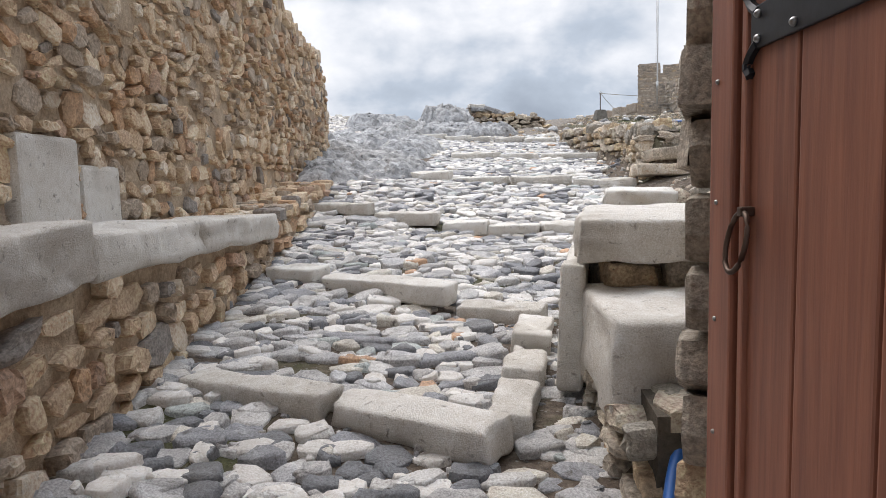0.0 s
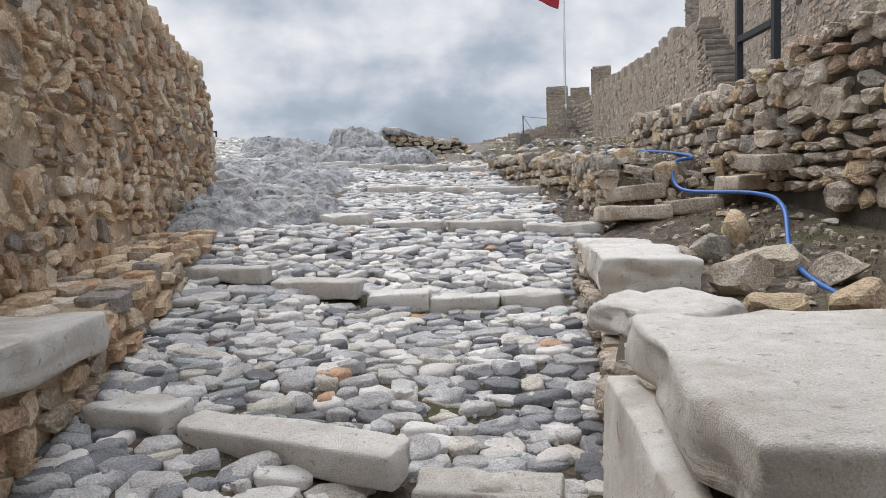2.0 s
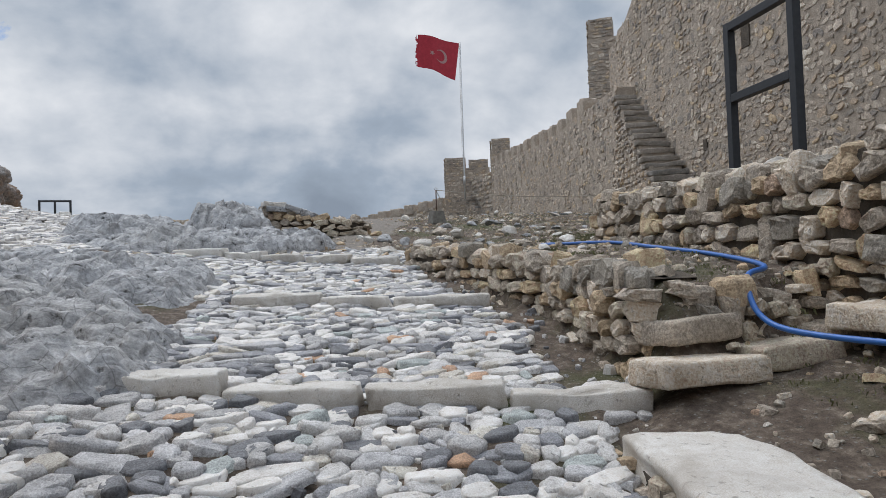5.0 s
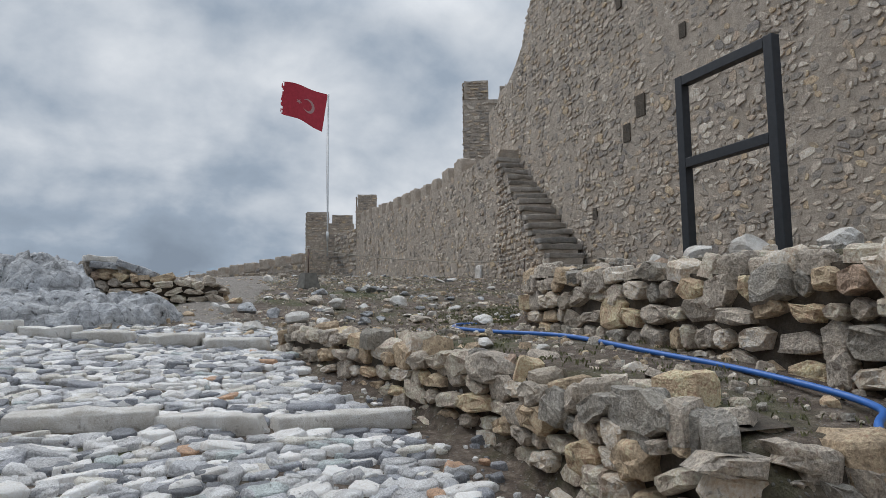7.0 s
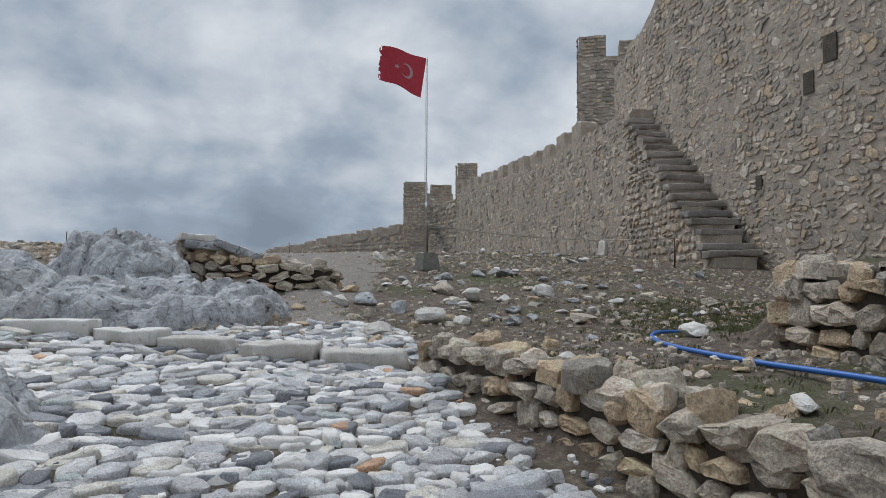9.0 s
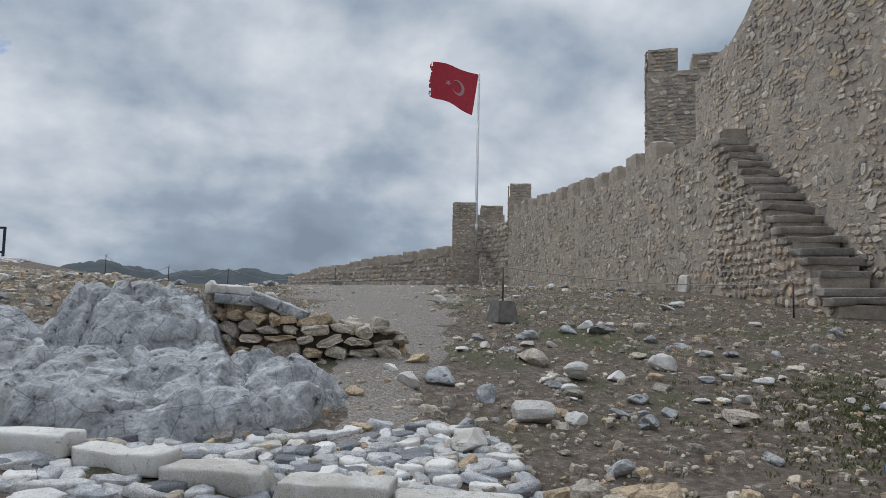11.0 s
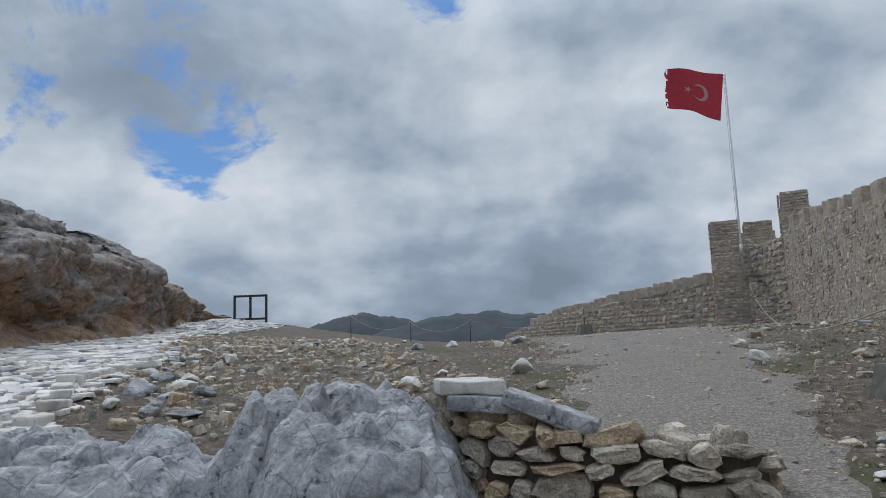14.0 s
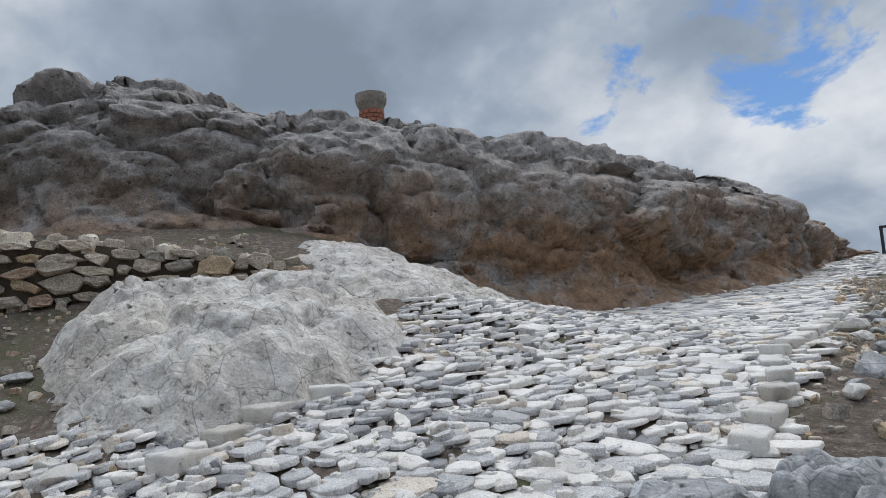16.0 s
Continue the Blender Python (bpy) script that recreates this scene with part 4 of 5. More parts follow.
stone_stair("steep worn stone stair climbing the fortress wall", (10.3, 19.5), (11.62, 23.9), 0.9, 3.55, 7.5, 17, 1)
stone_stair("small worn stone stair climbing to the flagpole turret", (16.0, 44.0), (15.0, 47.9), 1.1, 3.7, 6.8, 12, 1)


# ---- paving ----
ramp = wall_thing("pavement_ramp", "cobbled ramp of grey and white stones with marble cross kerbs", "cobbled ramp")
KERBS = (((-1.19, 3.39), (-0.43, 3.07), (0.27, 2.68)), ((-1.28, 5.36), (-0.86, 5.18), (0.13, 4.60), (0.70, 4.42)), ((-1.38, 7.70), (-0.7, 7.40), (0.0, 7.14), (0.99, 6.95), (1.48, 6.92)), ((-0.62, 9.72), (0.91, 9.12), (2.46, 8.58)),
         ((0.16, 12.17), (1.03, 11.94), (1.64, 11.60), (2.58, 11.50)), ((-0.66, 15.75), (0.07, 15.40), (1.12, 14.83), (2.32, 14.25)), ((0.30, 2.80), (0.62, 4.32)))


def left_edge(y):
    return itp(y, (0, 1, 8.8, 9.3, 10.2, 11.4, 12.2, 13, 14, 15.6), (-1.35, -1.34, -1.36, -0.75, -0.5, -0.15, 0.05, -0.5, -1.2, -2.4))


def near_kerb(x, y):
    for k in KERBS:
        for a, b in zip(k, k[1:]):
            ax, ay, bx, by = *a, *b
            L2 = (bx - ax) ** 2 + (by - ay) ** 2
            t = max(0, min(1, ((x - ax) * (bx - ax) + (y - ay) * (by - ay)) / L2))
            if math.hypot(x - ax - t * (bx - ax), y - ay - t * (by - ay)) < 0.12:
                return True
    return False


def ramp_cobbles():
    st = Stones("cobble", M_COBBLE, COBBLES, ramp)
    y = 0.6
    while y < 15.7:
        depth = R.uniform(0.06, 0.115)
        x = left_edge(y) - R.uniform(0, 0.15)
        xr = right_edge(y) - 0.02
        if y > 9:
            xr -= itp(y, (9, 10, 13, 14.4), (0.5, 0.35, 0.25, -0.2))
        while x < xr:
            w = R.uniform(0.08, 0.23) * (1.6 if R.random() < 0.14 else 1.0)
            xc, yc = x + w / 2, y + R.normal(0, 0.032) + 0.03 * math.sin(xc_wave(x))
            x += w
            if xc > xr or near_kerb(xc, yc):
                continue
            z = ground_z(xc, yc) + 0.01
            if yc < 4.5 and xc > 0.42:
                z -= 0.02
            slope = (ramp_z(yc + 0.2) - ramp_z(yc - 0.2)) / 0.4
            a = R.normal(0, 0.10)
            nn = Vector((R.normal(0, 0.13), -slope + R.normal(0, 0.12), 1)).normalized()
            ax = Vector((math.cos(a), math.sin(a), 0))
            ay = nn.cross(ax).normalized()
            ax = ay.cross(nn).normalized()
            st.add((xc, yc, z - 0.012), ax, ay, nn, (w * 1.10, depth * R.uniform(1.1, 1.6), R.uniform(0.022, 0.048)), 2.6 < yc < 5.5)
        y += depth * 0.93
    st.finish("cobbles")


def xc_wave(x):
    return x * 4.1


ramp_cobbles()
for k in KERBS:
    for a, b in zip(k, k[1:]):
        L_ = math.hypot(b[0] - a[0], b[1] - a[1])
        n = max(1, round(L_ / R.uniform(0.55, 0.9)))
        for i in range(n):
            f = (i + 0.5) / n
            x, y = a[0] + (b[0] - a[0]) * f, a[1] + (b[1] - a[1]) * f
            ln = L_ / n - 0.015
            z = ground_z(x, y) + 0.075 + R.normal(0, 0.008)
            ob = slab("kerb_stone", -ln / 2, ln / 2, -0.095 - R.uniform(0, 0.03), 0.095, -0.14, 0.0, M_MARBLE, "", rough=0.034, bev=0.018, seed=x * 7 + y, cuts=5, parent=ramp)
            ob.matrix_world = pose(x, y, z - 0.04, R.normal(3, 1.5), 0, math.degrees(math.atan2(b[1] - a[1], b[0] - a[0])) + R.normal(0, 1.5))

upper = wall_thing("pavement_upper", "broad pale cobbled way curving up beside the cliff", "cobbled way")
UP_L = ((13.8, 15.5, 17.5, 19.5, 23, 26.3, 31, 43, 48), (-3.4, -5.6, -5.3, -6.3, -7.9, -7.7, -8.0, -9.4, -10))
UP_R = ((13.8, 15.6, 16.4, 18.2, 20.4, 23.2, 30, 43, 48), (-3.3, -1.6, -1.9, -2.35, -3.05, -3.7, -6.2, -7.0, -8))


def upper_cobbles():
    st = Stones("cobble", M_PAVE, PAVERS, upper)
    y = 14.6
    while y < 45:
        depth = R.uniform(0.07, 0.12) * (1.0 if y < 24 else 1.5)
        xl, xr = itp(y, *UP_L), itp(y, *UP_R)
        x = xl + R.uniform(-0.15, 0.1)
        while x < xr:
            w = R.uniform(0.10, 0.32) * (1.0 if y < 24 else 1.4)
            xc = x + w / 2
            yc = y + 0.10 * (xc - xl) + R.normal(0, 0.022) + 0.05 * math.sin(xc * 2.3 + y)
            x += w
            z = ground_z(xc, yc) + 0.015
            slope = (ramp_z(yc + 0.2) - ramp_z(yc - 0.2)) / 0.4
            a = R.normal(0.1, 0.22)
            nn = Vector((R.normal(0, 0.07), -slope + R.normal(0, 0.07), 1)).normalized()
            ax = Vector((math.cos(a), math.sin(a), 0))
            ay = nn.cross(ax).normalized()
            ax = ay.cross(nn).normalized()
            st.add((xc, yc, z - 0.012), ax, ay, nn, (w * 1.16, depth * R.uniform(1.3, 1.7), R.uniform(0.014, 0.030)), 16 < yc < 19.5 and xc > -4.2)
        y += depth * 0.93
    st.finish("cobbles")


upper_cobbles()
for line in (((-2.40, 18.5), (-2.68, 19.65), (-3.06, 20.3), (-3.30, 21.6), (-4.08, 24.8)), ((-4.5, 16.2), (-4.77, 16.84), (-4.86, 17.29), (-4.75, 17.6))):
    for a, b in zip(line, line[1:]):
        L_ = math.hypot(b[0] - a[0], b[1] - a[1])
        n = max(1, round(L_ / 0.42))
        for i in range(n):
            f = (i + 0.5) / n
            x, y = a[0] + (b[0] - a[0]) * f, a[1] + (b[1] - a[1]) * f
            ob = slab("kerb_stone", -L_ / n / 2 + 0.01, L_ / n / 2 - 0.01, -0.1, 0.09, -0.12, 0.0, M_MARBLE, "", rough=0.028, bev=0.02, seed=x * 7 + y, cuts=3, parent=upper)
            ob.matrix_world = pose(x, y, ground_z(x, y) + 0.02, R.normal(0, 2), R.normal(0, 2), math.degrees(math.atan2(b[1] - a[1], b[0] - a[0])) + R.normal(0, 2))


# ---- natural rock ----
def crag(x, y, z, k, seed):
    """Broken rock: blocks of uneven height and lean (about -1 to 1), and how near a crack is (0 in it)."""
    p = Vector((x * k + seed, y * k, z * k + seed * 0.37))
    p += 0.45 * noise.noise_vector(p * 0.9) + 0.15 * noise.noise_vector(p * 3.1)
    d, pts = noise.voronoi(p)
    c = noise.noise_vector(pts[0] * 5.37) * 1.6
    return 0.55 * c.x + 0.8 * (p - pts[0]).dot(c), min(1.0, (d[1] - d[0]) * 3.5)


def outcrop(name, label, cx, cy, rx, ry, h, rz=0.0, seed=0, n=90, mat=None, rough=1.0, sink=0.25, flat=0.55, steep=True):
    """A weathered outcrop: broken blocks, ledges, pits and cracks over the ground."""
    V, F = [], []
    ca, sa = math.cos(radians(rz)), math.sin(radians(rz))
    for j in range(n + 1):
        for i in range(n + 1):
            u, v = 2 * i / n - 1, 2 * j / n - 1
            lx, ly = u * rx, v * ry
            x, y = cx + ca * lx - sa * ly, cy + sa * lx + ca * ly
            r = math.sqrt(u * u + v * v) + 0.2 * fbm(x * 1.1 + seed, y * 1.1, seed, 4)
            env = min(1.0, max(0.0, 1 - r) / flat)
            env = math.sin(env * math.pi / 2) ** 0.9 if steep else smooth01(env)
            b1, c1 = crag(x, y, 0, 1.3, seed)
            b2, c2 = crag(x, y, 3, 3.4, seed)
            b1, b2 = max(-0.6, min(0.6, b1)), max(-0.7, min(0.7, b2))
            fine = fbm(x * 7, y * 7, seed, 5)
            pit = max(0.0, fbm(x * 3.6, y * 3.6, seed + 9, 3) - 0.4)
            z = ground_z(x, y) - sink * (1 - env) - 0.03
            z += env * (h * (0.88 + 0.24 * b1) + rough * min(1.0, 0.35 + 1.3 * h) * (0.035 * b2 + 0.016 * fine - 0.25 * pit - 0.16 * (1 - c1) - 0.055 * (1 - c2)))
            k = 0.12 * env
            V.append((x + k * fbm(x * 2, y * 2, 7.7, 3), y + k * fbm(x * 2, y * 2, 3.1, 3), z))
    for j in range(n):
        for i in range(n):
            a = j * (n + 1) + i
            F.append((a, a + 1, a + n + 2, a + n + 1))
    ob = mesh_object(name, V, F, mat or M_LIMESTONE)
    return tagged(ob, label, "rock")


OC = "pitted grey limestone outcrop beside the paving"
outcrop("rock_outcrop", "rounded grey limestone boulder with pits and cracks", 0.10, 17.85, 1.25, 1.15, 0.80, 10, 1.0, 200, rough=1.0, flat=0.75, steep=False)
outcrop("rock_outcrop", OC, 0.2, 16.45, 1.75, 0.95, 0.34, -4, 4.0, 190, flat=0.3)
outcrop("rock_outcrop", OC, -1.2, 16.4, 1.35, 0.8, 0.22, 15, 6.0, 150, flat=0.4)
outcrop("rock_outcrop", OC, -1.5, 17.5, 1.25, 0.9, 0.42, 20, 7.0, 140, flat=0.5)
outcrop("rock_outcrop", "smooth pale limestone mound in the paving", -6.2, 17.3, 1.6, 1.8, 0.52, 20, 9.0, 110, M_PALE_ROCK, rough=0.6)
outcrop("rock_outcrop", OC, -1.25, 10.6, 1.3, 1.6, 0.26, 10, 12.0, 150, flat=0.35)
outcrop("rock_outcrop", OC, -1.75, 13.0, 2.0, 1.7, 0.34, 0, 15.0, 170, flat=0.35)
outcrop("rock_outcrop", OC, -3.6, 14.2, 1.3, 0.9, 0.22, 0, 18.0, 80)
outcrop("rock_outcrop", "low tumbled rock at the end of the tall wall", -1.5, 9.3, 0.55, 0.8, 0.22, 0, 21.0, 70)
outcrop("rock_outcrop", "smooth rock apron at the foot of the cliff", -7.5, 20.2, 1.8, 1.9, 0.25, 30, 24.0, 90, M_PALE_ROCK, rough=0.7)


def cliff():
    """The limestone cliff that stands over the upper way."""
    base = [(-15.0, 13.0), (-12.2, 15.6), (-10.9, 17.2), (-9.6, 19.6), (-8.4, 22.5), (-7.4, 26.0), (-7.0, 30.0), (-7.5, 32.3), (-8.2, 36.0), (-9.3, 41.0), (-10.8, 46.0)]
    total = length_of(base)
    nu, nv = 420, 100
    V, F = [], []
    for i in range(nu + 1):
        s = total * i / nu
        p, d = along(base, s)
        nrm = Vector((-d.y, d.x, 0))
        zt = itp(p.y, (13, 15.6, 16.2, 17.2, 18.4, 19.6, 22.5, 24.3, 27.5, 30.0, 31.8, 32.6, 36.5, 40, 46), (5.5, 6.7, 8.0, 8.3, 8.15, 7.65, 7.4, 7.3, 7.1, 7.0, 6.9, 6.35, 6.3, 5.9, 5.3))
        zb = ground_z(p.x, p.y) - 0.4
        for j in range(nv + 1):
            v = j / nv
            lean = 0.5 * fbm(s * 0.25, 2.2, 0.0, 3)
            if v < 0.7:
                w = v / 0.7
                z = zb + (zt - zb) * w
                back = 0.2 + 0.8 * w ** 2.2 + lean - 0.7 * (1 - w) ** 2 - 0.45 * math.exp(-((w - 0.72) / 0.18) ** 2) + 0.3 * math.exp(-((w - 0.28) / 0.12) ** 2)
            else:
                w = (v - 0.7) / 0.3
                z = zt + 0.35 * math.sin(min(1, w * 2) * math.pi / 2) * (1 - 0.7 * w)
                back = 1.0 + lean + 7.0 * w ** 1.5
            q = p + nrm * back
            b1, c1 = crag(q.x, q.y, z * 1.5, 0.42, 2.0)
            b2, c2 = crag(q.x, q.y, z * 1.7, 1.15, 5.0)
            b3, c3 = crag(q.x, q.y, z * 1.3, 3.6, 8.0)
            n3 = fbm(q.x * 5, q.y * 5, z * 5, 4)
            k = 0.40 * b1 + 0.17 * b2 + 0.05 * b3 + 0.05 * n3 - 0.16 * (1 - c1) - 0.10 * (1 - c2) - 0.03 * (1 - c3)
            edge = min(1.0, v * 6)
            top = 0.55 if v > 0.62 else 0.15
            V.append((q.x - nrm.x * k * edge, q.y - nrm.y * k * edge, z + top * k * edge))
    for i in range(nu):
        for j in range(nv):
            a = i * (nv + 1) + j
            F.append((a, a + nv + 1, a + nv + 2, a + 1))
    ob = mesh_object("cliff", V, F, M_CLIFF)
    tagged(ob, "weathered limestone cliff, grey above and rust brown below", "cliff", kind="structure")


cliff()


# ---- things ----
BANK = [(-8.35, 15.2), (-7.9, 16.6), (-7.3, 18.2), (-7.0, 18.7)]
dry_wall("terrace_wall_bank", "low dry-stone wall of rounded grey stones under the cliff", BANK, 0.5,
         lambda s: itp(s, (0, 3.6), (4.55, 4.35)), lambda s: itp(s, (0, 1.5, 3.2, 3.8), (5.25, 5.1, 4.85, 4.6)), (0.10, 0.17), (0.14, 0.36), -1)


def sign_frame(label, a, b, z0a, z0b, ztop, bars, t, mid=False):
    """An empty frame of square steel tube on two legs."""
    A, B = Vector((*a, 0)), Vector((*b, 0))
    d = (B - A).normalized()
    f = empty("sign_frame", (a[0], a[1], z0a))
    tagged(f, label, "sign frame")
    L_ = (B - A).length
    ang = math.degrees(math.atan2(d.y, d.x))

    def put(nm, u0, u1, z0, z1):
        ob = part(nm, box(u0, u1, -t / 2, t / 2, z0, z1, 0.006), M_STEEL, f)
        ob.matrix_parent_inverse = Matrix.Translation((-a[0], -a[1], -z0a))
        ob.matrix_basis = pose(A.x, A.y, 0, 0, 0, ang)

    put("post", -t / 2, t / 2, z0a, ztop)
    put("post", L_ - t / 2, L_ + t / 2, z0b, ztop)
    for z in bars:
        put("crossbar", t / 2 + 0.002, L_ - t / 2 - 0.002, z - t / 2, z + t / 2)
    if mid:
        put("mullion", L_ / 2 - t / 2, L_ / 2 + t / 2, bars[1] + t / 2, bars[0] - t / 2)
    return f


sign_frame("empty black steel sign frame on two posts behind the terrace wall", (5.85, 11.85), (5.73, 10.76), 3.1, 3.1, 5.09, (5.035, 4.19), 0.095)
sign_frame("small empty black steel sign frame at the top of the way", (-9.05, 42.7), (-7.68, 42.7), 4.3, 4.3, 6.34, (6.29, 5.30), 0.09, True)


def flagpole():
    x, y, z0, z1 = 14.43, 47.0, 6.75, 17.02
    f = empty("flagpole", (x, y, z0))
    tagged(f, "tall thin grey flagpole with a torn red flag", "flagpole")

    def sub(nm, bm, mt, par=f, lb="", smooth=True):
        ob = part(nm, bm, mt, par, lb, smooth)
        ob.matrix_parent_inverse = Matrix.Translation((-x, -y, -z0)) if par is f else Matrix.Identity(4)
        return ob

    sub("pole", tube([(x, y, z0), (x, y, z0 + 1.3), (x + 0.01, y, z0 + 1.35), (x + 0.02, y, z1)], 0.05, 8), M_POLE)
    sub("sleeve", tube([(x, y, z0 + 0.9), (x, y, z0 + 1.5)], 0.085, 8), M_POLE)
    sub("halyard", tube([(x - 0.10, y, z0 + 0.6), (x - 0.05, y, z1 - 0.05)], 0.009, 5), M_ROPE)
    nu, nv = 40, 24
    W, H = 2.95, 2.45

    def cloth(u, v):
        wav = 0.26 * math.sin(u * 7.5 + v * 1.2) * u ** 0.6
        ripple = 0.05 * math.sin(u * 9 + v * 2) * u
        return Vector((x - 0.03 - W * u * (0.97 + 0.03 * v) - 0.36 * v * (1 - u), y + wav, z1 - 0.05 - H * v * (1 - 0.2 * u) + 0.45 * u + ripple))

    bm = bmesh.new()
    g = [[bm.verts.new(cloth(i / nu * (1 - 0.09 * max(0, fbm(3.3, j * 0.35, 0, 3)) * (i == nu)), j / nv)) for i in range(nu + 1)] for j in range(nv + 1)]
    for j in range(nv):
        for i in range(nu):
            if i >= nu - 2 and fbm(i * 0.9, j * 0.4, 1.7, 2) > 0.22:
                continue
            bm.faces.new((g[j][i], g[j][i + 1], g[j + 1][i + 1], g[j + 1][i]))
    fl = sub("flag", bm, M_FLAG, f, "torn red flag with a faded crescent and star, flying")
    # crescent and star on both faces
    for sgn in (-1, 1):
        bm = bmesh.new()
        n = 28
        outer, inner = [], []
        for k in range(n + 1):
            a = radians(40 + 280 * k / n)
            r1 = 0.47
            u, v = 0.40 + r1 * math.cos(a) / W, 0.5 - r1 * math.sin(a) / H
            a2 = radians(52 + 256 * k / n)
            u2, v2 = 0.40 + (0.11 + 0.37 * math.cos(a2)) / W, 0.5 - 0.37 * math.sin(a2) / H
            outer.append(bm.verts.new(cloth(u, v) + Vector((0, 0.012 * sgn, 0))))
            inner.append(bm.verts.new(cloth(u2, v2) + Vector((0, 0.012 * sgn, 0))))
        for k in range(n):
            bm.faces.new((outer[k], outer[k + 1], inner[k + 1], inner[k]))
        c = bm.verts.new(cloth(0.63, 0.5) + Vector((0, 0.012 * sgn, 0)))
        ring = []
        for k in range(10):
            a = radians(36 * k)
            r1 = 0.2 if k % 2 == 0 else 0.08
            ring.append(bm.verts.new(cloth(0.63 - r1 * math.cos(a) / W, 0.5 - r1 * math.sin(a) / H) + Vector((0, 0.012 * sgn, 0))))
        for k in range(10):
            bm.faces.new((c, ring[k], ring[(k + 1) % 10]))
        sub("emblem", bm, M_WHITE, fl, "faded pale crescent and star")
        bpy.data.objects[fl.name].children[-1].matrix_parent_inverse = Matrix.Identity(4)


flagpole()


def rope_post(x, y, h, label="thin metal rope post standing in a dark concrete block", block=True, big=1.0):
    z = ground_z(x, y)
    p = empty("rope_post", (x, y, z))
    tagged(p, label, "barrier post", group="rope barrier")
    if block:
        bm = bmesh.new()
        bmesh.ops.create_cone(bm, cap_ends=True, segments=4, radius1=0.24 * big, radius2=0.17 * big, depth=0.30 * big, matrix=Matrix.Translation((0, 0, 0.13 * big)) @ Matrix.Rotation(radians(55), 4, "Z"))
        bmesh.ops.bevel(bm, geom=list(bm.edges), offset=0.015, segments=2, affect="EDGES")
        part("concrete_base", bm, M_CONCRETE, p, "dark concrete foot")
    part("post", tube([(0, 0, -0.05), (0, 0, h)], 0.014, 8), M_RUSTY, p, "", True)
    part("eyelet", tube([Vector((0.03 * math.cos(a), 0, h + 0.02 + 0.03 * math.sin(a))) for a in np.linspace(0, 6.28, 13)], 0.007, 5), M_POLE, p, "", True)
    return Vector((x, y, z + h))


def rope(a, b, sag):
    pts = [a.lerp(b, k / 16) - Vector((0, 0, sag * 4 * (k / 16) * (1 - k / 16))) for k in range(17)]
    ob = part("rope", tube(pts, 0.008, 6), M_ROPE, None, smooth=True)
    tagged(ob, "pale rope strung slackly between barrier posts", "rope", group="rope barrier")


P1 = rope_post(4.42, 19.5, 0.74)
P2 = rope_post(5.40, 40.0, 1.1, big=1.7)
P3 = rope_post(9.37, 19.5, 0.55, "short thin post on the stones by the stair", False)
P4 = rope_post(1.0, 35.0, 0.8, "thin pale rope post on the hill top", False)
P5 = rope_post(-0.9, 35.5, 0.75, "thin pale rope post on the hill top", False)
P6 = rope_post(-2.9, 36.0, 0.85, "thin pale rope post on the hill top", False)
rope(P1, P3, 0.12)
rope(P2, P4, 0.45)
rope(P4, P5, 0.3)
rope(P5, P6, 0.32)
rope(P2, Vector((14.3, 46.6, 6.3)), 0.5)
rope(P1, Vector((14.5, 46.6, 6.2)), 0.9)


# blue hose that lies along the terraces
def hose():
    def g(x, y, dz=0.0):
        return (x, y, ground_z(x, y) + 0.022 + dz)

    pts = [g(2.5, 3.6), g(2.5, 4.4), g(2.65, 5.4), g(2.85, 6.2, 0.04), (3.14, 6.75, 1.76), (3.32, 7.4, 1.87), (3.17, 8.4, 1.93), (3.25, 8.72, 2.2), (3.56, 8.92, 2.27), g(3.72, 9.6), g(3.8, 10.5), g(3.88, 11.4), g(3.85, 12.4), g(4.05, 13.4), g(4.55, 14.05), g(5.3, 14.2)]
    ob = part("garden_hose", tube(spline(pts, 10), 0.0175, 10), M_HOSE, None, smooth=True)
    tagged(ob, "long bright blue plastic hose lying over the terraces", "hose")
    ob = part("garden_hose", tube(spline([(0.60, 1.75, 0.36), (0.66, 1.95, 0.5), (0.78, 2.2, 0.72), (0.92, 2.3, 0.9), (1.0, 2.36, 1.06)], 8), 0.020, 10), M_HOSE, None, smooth=True)
    tagged(ob, "bright blue plastic hose hanging over the stones by the gate", "hose")


hose()


def chimney():
    c = empty("brick_chimney", (-11.9, 22.86, 7.84))
    tagged(c, "round flared chimney of weathered red brick on the cliff top", "chimney")
    n = 18
    prof = [(0.235, -0.9), (0.235, 0.52), (0.245, 0.6), (0.275, 0.68), (0.315, 0.76), (0.33, 0.84), (0.33, 0.95), (0.20, 0.95), (0.19, 0.6)]
    for nm, pr, mt in (("shaft", prof[:3], M_BRICK), ("rim", prof[2:], M_STEP)):
        bm = bmesh.new()
        rings = [[bm.verts.new((r * math.cos(k * 2 * math.pi / n), r * math.sin(k * 2 * math.pi / n), z + 0.012 * fbm(k, z * 9, 0, 2))) for k in range(n)] for r, z in pr]
        for r0, r1 in zip(rings, rings[1:]):
            for k in range(n):
                bm.faces.new((r0[k], r0[(k + 1) % n], r1[(k + 1) % n], r1[k]))
        part(nm, bm, mt, c)
    for i in range(7):
        for k in range(12):
            a = (k + 0.5 * (i % 2)) * 2 * math.pi / 12
            ob = part("brick", box(-0.055, 0.055, -0.02, 0.012, -0.035, 0.035, 0.006, seg=1), M_BRICK, c)
            ob.matrix_basis = pose(0.24 * math.cos(a), 0.24 * math.sin(a), 0.03 + i * 0.085, 0, 0, math.degrees(a) + 90)


chimney()


